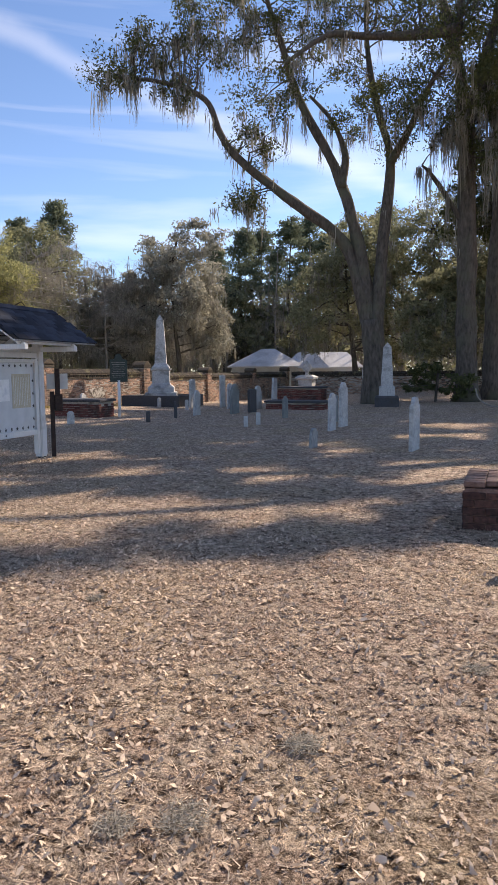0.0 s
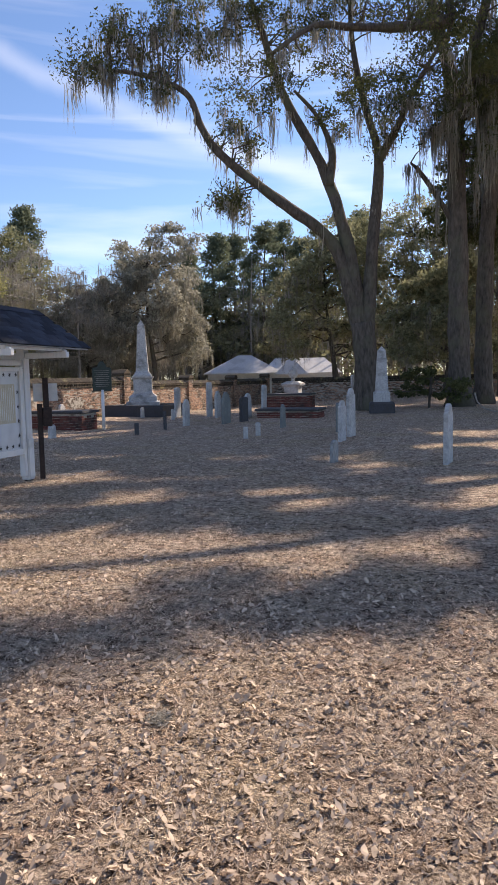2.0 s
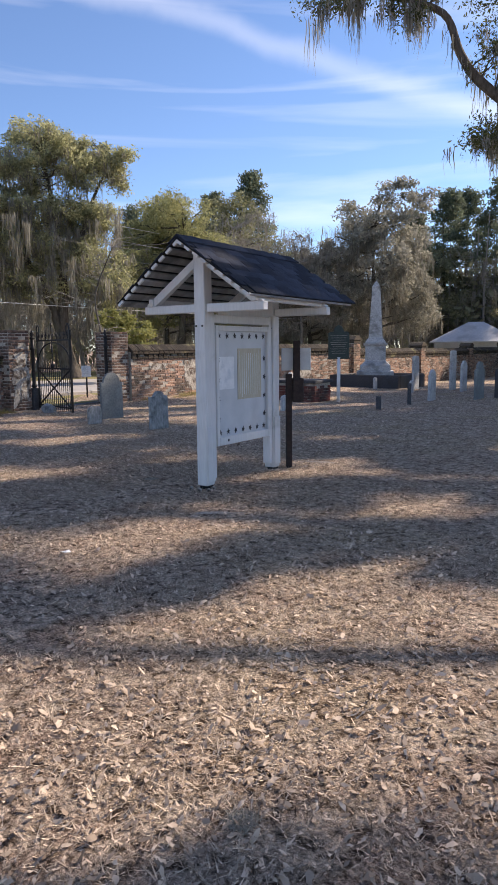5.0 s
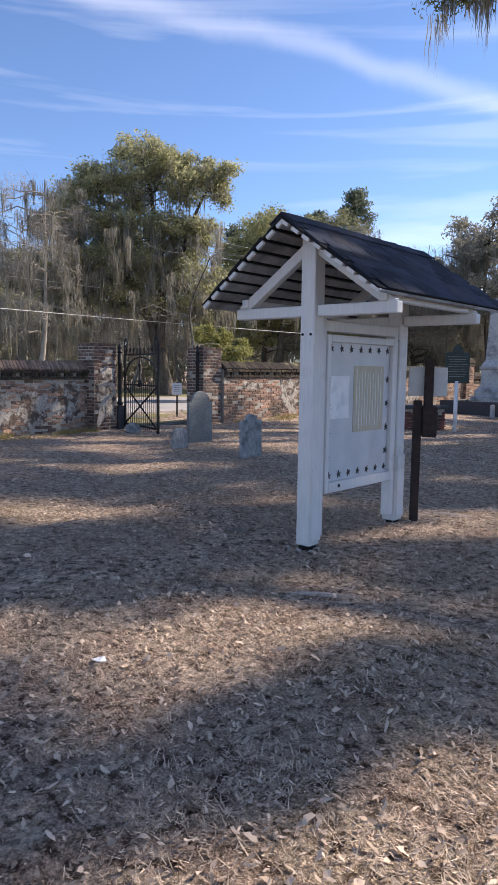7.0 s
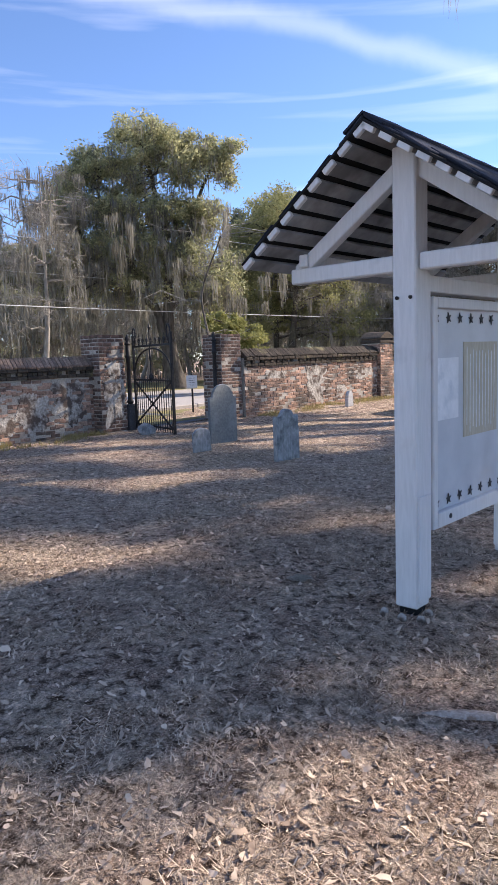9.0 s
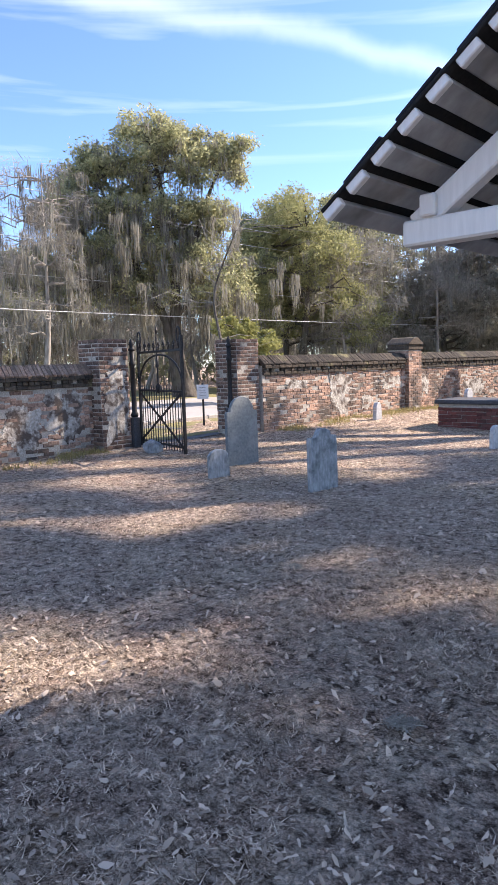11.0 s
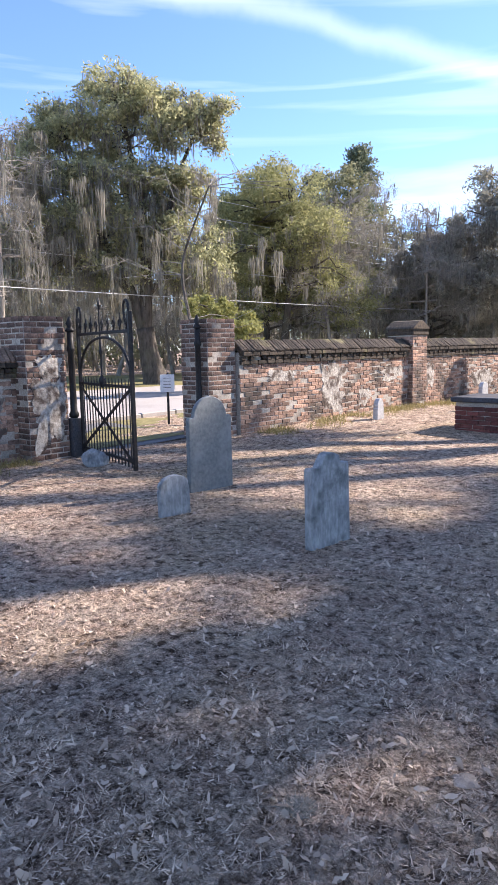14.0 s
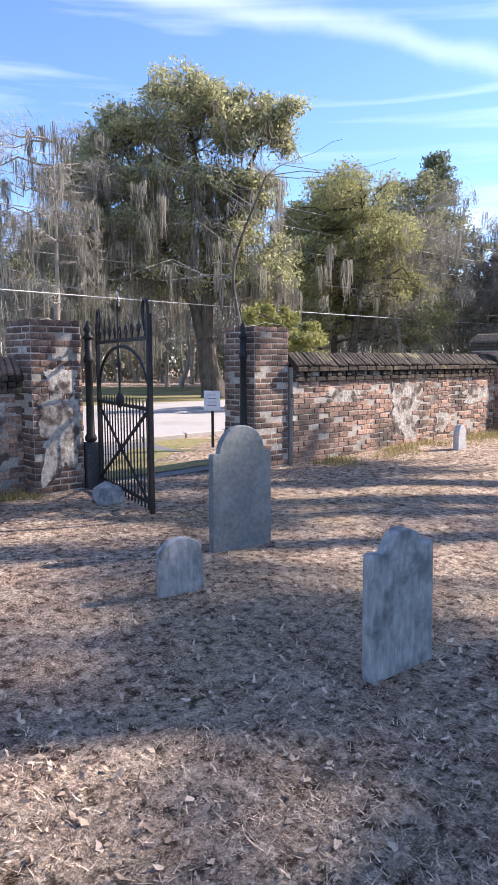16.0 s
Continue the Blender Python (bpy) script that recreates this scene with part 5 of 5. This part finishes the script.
def bare_tree(x, y, height, width, seed, label, moss=2, moss_len=1.5):
    """A leafless mossy tree: forking trunk, fine twigs and grey beards."""
    rng = np.random.default_rng(seed)
    t = thing("bare_tree", label, "tree", pose(x, y, rise(x, y)), "bare mossy trees")
    c = curve_through([(0, 0, -0.2), (rng.normal() * 0.3, rng.normal() * 0.3, height * 0.35), (rng.normal() * 0.7, rng.normal() * 0.7, height * 0.92)], 7)
    part("trunk", Build().tube(c, limb_radii(len(c), 0.2, 0.03), 8, 0.25, seed), BARK_PALE, t, smooth=True)
    n = 46
    z = height * (0.3 + 0.7 * rng.random(n))
    a = rng.random(n) * math.tau
    r = width / 2 * np.sqrt(rng.random(n)) * (1.05 - 0.6 * np.abs(z / height - 0.6))
    cs = np.stack([np.cos(a) * r, np.sin(a) * r, z], axis=1)
    tw = Build()
    branches(tw, rng, [tuple(p) for p in c[5:]], cs, 0.07, 0.012, 0.1)
    tagged(part("branchwork", tw, BARK_PALE, t), kind="stuff")
    v, f = leaf_cloud(rng, cs, np.full((n, 3), width * 0.11), 95, 0.3)
    p = v.reshape(-1, 4, 3)
    mid = p.mean(axis=1, keepdims=True)
    d = p[:, 2:3] - p[:, 0:1]
    p = np.concatenate([p[:, 0:1], mid + (p[:, 1:2] - mid) * 0.07, p[:, 2:3], mid + (p[:, 3:4] - mid) * 0.07], axis=1)
    tagged(part("twig_spray", array_mesh("twig_spray", p.reshape(-1, 3), f), TWIG, t), kind="stuff")
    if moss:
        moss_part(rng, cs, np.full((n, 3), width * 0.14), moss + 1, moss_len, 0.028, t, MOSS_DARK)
    return t


def pine(x, y, height, seed, spread=3.2):
    rng = np.random.default_rng(seed)
    t = thing("pine_tree", "tall pine with a bare trunk and a ragged dark crown", "tree", pose(x, y, rise(x, y)), "pines behind the woods")
    c = curve_through([(0, 0, -0.2), (rng.normal() * 0.2, 0, height * 0.5), (rng.normal() * 0.4, 0.1, height)], 6)
    part("trunk", Build().tube(c, limb_radii(len(c), 0.28, 0.05), 8, 0.15, seed), BARK, t, smooth=True)
    n = 90
    z = height * (0.55 + 0.45 * rng.random(n) ** 0.8)
    a = rng.random(n) * math.tau
    r = spread * (0.35 + 0.65 * rng.random(n)) * (1.15 - (z / height - 0.55) / 0.5)
    cs = np.stack([np.cos(a) * r, np.sin(a) * r, z], axis=1)
    tw = Build()
    branches(tw, rng, [tuple(p) for p in c[6:]], cs[::2], 0.06, 0.015, 0.15)
    tagged(part("branchwork", tw, BARK, t), kind="stuff")
    leaf_part("crown", rng, cs, np.tile([[0.8, 0.8, 0.36]], (n, 1)), 80, 0.18, PINE_LEAF, t)
    return t


def seen_from(az, dist, ox=-1.0, oy=3.0):
    """A place by its bearing, in degrees left of +y, and distance from the walk."""
    return ox - dist * math.sin(radians(az)), oy + dist * math.cos(radians(az))


crown_tree("live_oak", -34.5, 40.8, 12.2, 10.2, 2.6, 202, "yellow-green live oak across the road", LIGHT_OLIVE, 700, 150, 0.095, 2, 1.2, 0.4, 10)
crown_tree("evergreen_shrub", -24.0, 25.5, 3.4, 3.6, 0.8, 203, "bright yellow-green evergreen shrub outside the wall", YELLOW_LEAF, 400, 40, 0.08, 0, 1, 0.1, 5)
for i, (az, d, h, w, lo, mat, mo) in enumerate(((25.0, 60, 15.0, 10.0, 3.0, GREY_LEAF, 10), (30.5, 64, 11.0, 9.0, 2.0, GREY_LEAF, 8), (21.5, 82, 12.5, 10.0, 2.0, WOOD_LEAF, 6), (17.0, 86, 10.0, 9.0, 1.5, WOOD_LEAF, 4), (37.5, 66, 15.5, 11.0, 4.0, WOOD_LEAF, 2),
                                              (42.5, 56, 13.0, 9.0, 3.0, OLIVE_LEAF, 3), (62.0, 62, 10.5, 9.0, 3.0, WOOD_LEAF, 3), (70.0, 50, 10.0, 9.0, 3.0, WOOD_LEAF, 4), (4.0, 62, 17.0, 13.0, 2.5, WOOD_LEAF, 5),
                                              (9.5, 58, 15.0, 11.0, 2.0, WOOD_LEAF, 5), (-3.5, 60, 16.0, 13.0, 2.0, WOOD_LEAF, 5), (0.0, 48, 9.0, 9.0, 1.5, WOOD_LEAF, 4),
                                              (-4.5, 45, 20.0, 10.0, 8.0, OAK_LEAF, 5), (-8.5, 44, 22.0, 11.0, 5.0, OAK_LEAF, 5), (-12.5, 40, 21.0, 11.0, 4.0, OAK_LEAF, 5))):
    x, y = seen_from(az, d)
    crown_tree("broadleaf_tree", x, y, h, w, lo, 210 + i, "dark green mossy broadleaf tree in the woods beyond the wall", mat, 330, 90, 0.17, mo, 1.9, 0.35, 9)
for i, (az, d, h) in enumerate(((35.5, 80, 21.5), (38.5, 88, 21.0), (20.0, 84, 19.5), (18.5, 92, 21.0), (16.0, 82, 20.5), (14.5, 90, 22.0), (12.8, 86, 19.0), (22.5, 95, 19.5), (8.0, 90, 23.0), (45.0, 92, 20.0))):
    pine(*seen_from(az, d), h, 240 + i)
rng_w = np.random.default_rng(77)
for i in range(46):
    az = 10 + 66 * (i + 0.5) / 46 + rng_w.normal() * 1.0
    d = (50 if az < 42 else 60) + 26 * rng_w.random() if az > 23.5 else 84 + 10 * rng_w.random()
    bare_tree(*seen_from(az, d), 8.5 + 4.5 * rng_w.random(), 6.5 + 2 * rng_w.random(), 260 + i, "bare grey tree hung with moss at the edge of the woods")


bare_tree(-33.1, 21.4, 10.4, 5.0, 330, "bare tree draped in long beards of grey moss", 2, 1.9)


def far_woods():
    """Dense understorey and trunks that close the view."""
    rng = np.random.default_rng(99)
    n = 520
    az = np.radians(-14 + 98 * rng.random(n))
    d = 78 + 40 * rng.random(n)
    h = 6 + 7.5 * rng.random(n)
    x, y = -1 - d * np.sin(az), 3 + d * np.cos(az)
    tr = Build()
    for i in range(n):
        tr.tube([(x[i], y[i], -1), (x[i] + rng.normal() * 0.4, y[i], h[i] * 0.6), (x[i] + rng.normal() * 0.8, y[i], h[i] * 1.25)], [0.16, 0.11, 0.04], 5, cap=False)
    woods = tagged(new("woods"), "far mixed woods closing the view", "woods", kind="stuff")
    tagged(part("trunk_stand", tr, BARK_PALE, woods), kind="stuff")
    cs = np.stack([np.repeat(x, 6) + rng.normal(size=6 * n) * 1.8, np.repeat(y, 6) + rng.normal(size=6 * n) * 1.8, np.repeat(h, 6) * rng.random(6 * n)], axis=1)
    sel = rng.random(len(cs)) < 0.5
    leaf_part("foliage", rng, cs[sel], np.tile([[1.5, 1.5, 1.1]], (sel.sum(), 1)), 36, 0.4, WOOD_LEAF, woods)
    v, f = leaf_cloud(rng, cs[~sel], np.tile([[1.7, 1.7, 1.4]], ((~sel).sum(), 1)), 55, 0.6)
    p = v.reshape(-1, 4, 3)
    mid = p.mean(axis=1, keepdims=True)
    p = np.concatenate([p[:, 0:1], mid + (p[:, 1:2] - mid) * 0.07, p[:, 2:3], mid + (p[:, 3:4] - mid) * 0.07], axis=1)
    tagged(part("twig_spray", array_mesh("twig_spray", p.reshape(-1, 3), f), TWIG, woods), kind="stuff")
    moss_part(rng, cs[::2], np.full((len(cs[::2]), 3), 1.2), 1, 2.2, 0.09, woods)


far_woods()


# ---- beyond the wall ----
def strip(name, label, category, x_inner, x_outer, y0, y1, z, material):
    b = Build()
    n = 40
    for i in range(n + 1):
        y = y0 + (y1 - y0) * i / n
        bend = 0.004 * (y - 20) ** 2 * 0.3
        b.v += [(x_inner - bend, y, rise(x_inner, y) + z), (x_outer - bend, y, rise(x_outer, y) + z)]
    b.f = [(2 * i, 2 * i + 1, 2 * i + 3, 2 * i + 2) for i in range(n)]
    return tagged(part(name, b, material), label, category, kind="structure")


strip("verge", "strip of winter grass outside the wall", "verge", -15.6, -19.0, -20, 90, 0.012, LAWN)
strip("road", "pale sunlit road passing outside the gate", "road", -19.0, -30.0, -40, 110, 0.02, ROAD)
strip("lawn", "sunlit winter lawn beyond the road", "lawn", -30.0, -52.0, -40, 110, 0.012, LAWN)
drive = Build()
drive.v = [(-15.3, 13.95, 0.045), (-15.3, 15.7, 0.09), (-19.1, 16.6, 0.05), (-19.1, 13.2, 0.03)]
drive.f = [(0, 1, 2, 3)]
tagged(part("driveway", drive, DRIVE), "worn grey driveway at the gate", "driveway", kind="structure")
kerb = Build()
for i in range(60):
    kerb.box((-19.0, -10 + i * 1.0, rise(-19, -10 + i) + 0.04), (0.16, 0.985, 0.14), None, 0.02)
tagged(part("kerb", kerb, ROAD), "pale concrete kerb along the road", "kerb", kind="structure")


def house():
    h = thing("house", "low pale house with a light metal hip roof behind the wall", "house", pose(-20.5, 73.5, -1.2, 0, 0, 16))
    part("wall", Build().box((0, 0, 1.55), (13.0, 7.0, 3.1)), SIDING, h)
    def hip(cx, cy, w, d, z0, z1, run):
        v = [(cx - w / 2, cy - d / 2, z0), (cx + w / 2, cy - d / 2, z0), (cx + w / 2, cy + d / 2, z0), (cx - w / 2, cy + d / 2, z0), (cx - w / 2 + run, cy, z1), (cx + w / 2 - run, cy, z1)]
        v += [(p[0], p[1], z0 - 0.12) for p in v[:4]]
        return Build().add(v, [(0, 1, 5, 4), (1, 2, 5), (2, 3, 4, 5), (3, 0, 4), (0, 6, 7, 1), (1, 7, 8, 2), (2, 8, 9, 3), (3, 9, 6, 0), (9, 8, 7, 6)])
    r = part("roof", hip(-2.8, 0, 8.2, 8.4, 3.2, 5.15, 3.4), ROOF_METAL, h)
    part("roof_wing", hip(3.2, 0.5, 8.6, 7.0, 3.1, 4.75, 1.6), ROOF_METAL, h)
    part("gable", hip(2.2, -3.2, 3.4, 3.2, 3.0, 4.6, 1.5), ROOF_METAL, h)
    for x in (-4.5, -1.5, 1.5, 4.5):
        w = part("window", Build().box((x, -3.52, 1.9), (1.0, 0.08, 1.3), None, 0.02), SIDING, h)
        part("pane", Build().box((x, -3.57, 1.9), (0.86, 0.02, 1.15)), GLASS_DARK, w)


house()


def cables():
    for i, (z, off) in enumerate(((6.3, 0.0), (7.9, 0.2), (9.1, 0.4), (10.1, 0.6), (4.6, -2.0))):
        pts = []
        for k in range(41):
            u = k / 40
            sag = 4 * u * (1 - u)
            pts.append((-31.5 - off - 4 * u, -20 + 110 * u, z - 0.7 * sag))
        c = thing("overhead_cable", "thin pale overhead cable along the road", "cable", group="overhead cables")
        part("wire", Build().tube(pts, [0.018] * 41, 5, cap=False), PALE_METAL, c)


cables()


# ---- fallen leaves and dry grass along the walk ----
WALK_LINE = [(2.4, -0.7), (0.0, 1.8), (-2.3, 4.0), (-4.2, 5.4), (-5.8, 6.9), (-7.0, 8.3), (-9.5, 11.5)]


def scatter(rng, n, spread, ahead=1.0):
    p = np.array(WALK_LINE)
    k = rng.integers(0, len(p) - 1, n)
    t = rng.random((n, 1))
    q = p[k] * (1 - t) + p[k + 1] * t
    q = q + rng.normal(size=(n, 2)) * spread + np.array([-0.25, 0.6]) * ahead * 2
    return q


def litter():
    rng = np.random.default_rng(15)
    g = tagged(new("leaf_litter"), "scattered dry brown leaves and straw on the ground", "leaf litter", kind="stuff")
    q = np.concatenate([scatter(rng, 42000, 1.6), scatter(rng, 36000, 3.2, 2.5), scatter(rng, 30000, 5.5, 4.0), np.array([-8.0, 9.6]) + rng.normal(size=(26000, 2)) * np.array([2.0, 1.9]),
                        np.array([0.4, 3.6]) + rng.normal(size=(48000, 2)) * np.array([2.3, 1.9])])
    q = q[rng.random(len(q)) < np.clip(1.05 - 0.06 * q[:, 1], 0.4, 1.0)]
    n = len(q)
    z = np.array([rise(x, y) + 0.025 * noise.noise((x * 0.7, y * 0.7, 0)) + 0.01 * noise.noise((x * 3, y * 3, 4)) for x, y in q]) + 0.004
    a = rng.random(n) * math.tau
    L = (0.006 + 0.023 * rng.random(n) ** 3.0)[:, None]
    W = L * (0.2 + 0.32 * rng.random((n, 1)))
    up = rng.normal(size=(n, 1)) * 0.5
    d = np.stack([np.cos(a), np.sin(a), rng.normal(size=n) * 0.4], axis=1)
    s = np.stack([-np.sin(a), np.cos(a), rng.normal(size=n) * 0.45], axis=1)
    c = np.stack([q[:, 0], q[:, 1], z + 0.012 * rng.random(n)], axis=1)
    zz = np.array([0, 0, 1.0])
    lift = zz * up * W
    ring = [c - d * L, c - d * L * 0.45 + s * W * 0.8 + lift, c + d * L * 0.1 + s * W * 0.75 + lift, c + d * L * 0.5 + s * W * 0.85 + lift * 1.3, c + d * L,
            c + d * L * 0.4 - s * W * 0.8 + lift, c - d * L * 0.05 - s * W * 0.95 + lift * 0.7, c - d * L * 0.5 - s * W * 0.7 + lift]
    v = np.stack(ring, axis=1)
    v += rng.normal(size=v.shape) * (L * 0.09)[:, None]
    o = np.arange(n)[:, None] * 8
    tri = np.concatenate([o + np.array([[a, b, e]]) for a, b, e in ((0, 1, 7), (1, 2, 7), (2, 6, 7), (2, 3, 6), (3, 5, 6), (3, 4, 5))])
    part("dry_leaves", array_mesh("dry_leaves", v.reshape(-1, 3), tri), LITTER, g, "curled dry oak leaves")
    q = np.concatenate([scatter(rng, 210000, 1.6), scatter(rng, 140000, 3.2, 2.5), scatter(rng, 90000, 5.0, 4.0)])
    keep = np.array([noise.noise((x * 0.9, y * 0.9, 9)) > -0.25 for x, y in q])
    q = q[keep]
    n = len(q)
    z = np.array([rise(x, y) + 0.025 * noise.noise((x * 0.7, y * 0.7, 0)) for x, y in q])
    a = rng.random(n) * math.tau
    L = 0.018 + 0.05 * rng.random((n, 1)) ** 1.5
    d = np.stack([np.cos(a), np.sin(a), 0.05 + 0.6 * rng.random(n)], axis=1)
    s = np.stack([-np.sin(a), np.cos(a), np.zeros(n)], axis=1) * 0.003
    c = np.stack([q[:, 0], q[:, 1], z - 0.003], axis=1)
    v = np.stack([c - s, c + s, c + d * L], axis=1).reshape(-1, 3)
    part("straw", array_mesh("straw", v, np.arange(3 * n).reshape(n, 3)), STRAW, g, "dead straw-coloured grass blades")


litter()


# ---- small things ----
crown_tree("evergreen_shrub", -1.0, 33.0, 1.9, 3.2, 0.15, 290, "dark low evergreen shrub behind the small obelisk", OAK_LEAF, 160, 24, 0.09, 0, 1, 0.06, 5, "low shrubs")
branch = thing("fallen_branch", "pale fallen branch lying forked on the leaves", "branch", pose(1.6, 28.5, 0.03))
part("stem", Build().tube(curve_through([(-0.6, 0.2, 0.75), (-0.45, 0.1, 0.35), (0.0, 0.0, 0.06), (0.7, -0.1, 0.05), (1.6, 0.1, 0.04)], 5), limb_radii(21, 0.03, 0.02), 7, 0.3, 4), BARK_PALE, branch)
part("fork", Build().tube(curve_through([(0.3, 0.0, 0.06), (0.8, 0.1, 0.3), (1.1, 0.15, 0.62)], 5), limb_radii(11, 0.025, 0.01), 6, 0.3, 5), BARK_PALE, branch)
scrap = Build()
scrap.add([(-0.035, -0.02, 0.012), (0.03, -0.025, 0.02), (0.04, 0.02, 0.012), (0.0, 0.035, 0.022), (-0.03, 0.025, 0.01)], [(0, 1, 2, 3, 4)])
scrap.add([(-0.035, -0.02, 0.009), (0.03, -0.025, 0.017), (0.04, 0.02, 0.009), (0.0, 0.035, 0.019), (-0.03, 0.025, 0.007)], [(4, 3, 2, 1, 0)])
tagged(part("paper_scrap", scrap, PAPER_WHITE, at=pose(-4.74, 5.64, 0.01)), "crumpled scrap of white paper lying on the leaves", "litter")


def foot_grass():
    """Green and yellow tufts along the foot of the walls."""
    rng = np.random.default_rng(41)
    a = np.array([(WX + 0.08, 16.6), (WX + 0.08, 29.0)])
    b = np.array([tuple(s0 + su * 8 + sn * 0.08), tuple(s0 + sn * 0.08)])
    rows = []
    for (p, q), n in ((a, 9000), (b, 9000)):
        t = rng.random((n, 1))
        off = np.abs(rng.normal(size=(n, 1))) * 0.3
        nrm = np.array([[1.0, 0.0]]) if p is a[0] else np.array([[sn.x, sn.y]])
        rows.append(p * (1 - t) + q * t + nrm * off)
    q = np.concatenate(rows)
    q = q[np.array([noise.noise((x * 1.4, y * 1.4, 3)) > -0.12 for x, y in q])]
    n = len(q)
    z = np.array([rise(x, y) for x, y in q]) - 0.01
    ang = rng.random(n) * math.tau
    L = 0.05 + 0.1 * rng.random((n, 1))
    d = np.stack([np.cos(ang) * 0.6, np.sin(ang) * 0.6, 0.5 + 0.6 * rng.random(n)], axis=1)
    s = np.stack([-np.sin(ang), np.cos(ang), np.zeros(n)], axis=1) * 0.006
    c = np.stack([q[:, 0], q[:, 1], z], axis=1)
    v = np.stack([c - s, c + s, c + d * L], axis=1).reshape(-1, 3)
    g = tagged(new("wall_foot_grass"), "yellow-green grass tufts at the foot of the walls", "grass", kind="stuff")
    part("blades", array_mesh("blades", v, np.arange(3 * n).reshape(n, 3)), DRY_GRASS, g)


foot_grass()
sapling = thing("crooked_tree", "thin crooked bare tree just outside the gate pier", "tree", pose(-17.0, 17.3, 0.02))
stem = curve_through([(0.5, -0.5, -0.1), (0.15, -0.2, 0.8), (0.0, 0.0, 1.9), (-0.3, 0.1, 3.2), (0.3, 0.3, 4.6)], 6)
part("trunk", Build().tube(stem, limb_radii(len(stem), 0.07, 0.014), 8, 0.25, 6), BARK, sapling, smooth=True)
rng_s = np.random.default_rng(8)
tips = np.stack([rng_s.normal(size=40) * 1.1, rng_s.normal(size=40) * 1.1, 2.0 + 3.6 * rng_s.random(40)], axis=1)
fine = Build()
branches(fine, rng_s, [tuple(p) for p in stem[8:]], tips, 0.012, 0.003, 0.1)
tagged(part("branchwork", fine, BARK_PALE, sapling), kind="stuff")


def flat_patch(name, label, category, x, y, w, h, rz, material, seed):
    """A thin uneven patch lying on the ground."""
    b = Build()
    m = pose(x, y, 0, 0, 0, rz)
    rim = []
    for k in range(28):
        a = k / 28 * math.tau
        r = 1 + 0.5 * noise.noise((math.cos(a) * 1.5, math.sin(a) * 1.5, seed)) + 0.25 * noise.noise((math.cos(a) * 5, math.sin(a) * 5, seed))
        rim.append(m @ Vector((math.cos(a) * r * w / 2, math.sin(a) * r * h / 2, 0)))
    def top(p, k):
        return (p.x, p.y, rise(p.x, p.y) + 0.025 * noise.noise((p.x * 0.7, p.y * 0.7, 0)) + 0.01 * noise.noise((p.x * 3, p.y * 3, 4)) + k)
    c = Vector((x, y, 0))
    inner = [c.lerp(p, 0.6) for p in rim]
    b.v = [top(p, -0.006) for p in rim] + [top(p, 0.012) for p in inner] + [top(c, 0.015)]
    b.f = [(k, (k + 1) % 28, 28 + (k + 1) % 28, 28 + k) for k in range(28)] + [(28 + k, 28 + (k + 1) % 28, 56) for k in range(28)]
    tagged(part(name, b, material, smooth=True), label, category)


PALE_FLECK = surface("pale_fleck_ground", (0.24, 0.19, 0.15), (0.5, 0.43, 0.36), (0.28, 0.23, 0.18), 60, 6, 0.95, 0.8, 0.01)
# a sun fleck before the kiosk, painted as a pale patch on the leaves
flat_patch("pale_fleck_patch", "pale patch in the leaves, toned like a sun fleck", "sand patch", -4.6, 7.35, 0.5, 0.07, 35, PALE_FLECK, 2.2)
flat_patch("pale_fleck_patch", "pale patch in the leaves, toned like a sun fleck", "sand patch", -5.3, 10.3, 0.5, 0.2, 20, PALE_FLECK, 4.2)
flat_patch("pale_fleck_patch", "pale patch in the leaves, toned like a sun fleck", "sand patch", -7.75, 10.1, 0.13, 0.09, 20, PALE_FLECK, 6.2)


def moss_tuft(x, y, size, seed):
    rng = np.random.default_rng(seed)
    v, f = leaf_cloud(rng, [(0, 0, 0.012)], [(size, size, 0.01)], 420, 0.034)
    p = v.reshape(-1, 4, 3)
    mid = p.mean(axis=1, keepdims=True)
    p = np.concatenate([p[:, 0:1], mid + (p[:, 1:2] - mid) * 0.14, p[:, 2:3], mid + (p[:, 3:4] - mid) * 0.14], axis=1)
    p[:, :, 2] = np.abs(p[:, :, 2]) * 0.5
    t = thing("moss_tuft", "tangle of grey moss fallen on the dry leaves", "moss", pose(x, y, rise(x, y) + 0.004), "fallen moss tufts")
    tagged(part("tangle", array_mesh("tangle", p.reshape(-1, 3), f), FALLEN_MOSS, t), kind="stuff")


for i, (x, y, z) in enumerate(((1.66, 1.9, 0.07), (1.4, 1.3, 0.09), (1.2, 1.18, 0.06), (2.3, 2.9, 0.06), (-0.2, 3.2, 0.06), (-1.9, 4.0, 0.05), (-6.3, 8.2, 0.06), (-8.1, 9.6, 0.05))):
    moss_tuft(x, y, z, 500 + i)
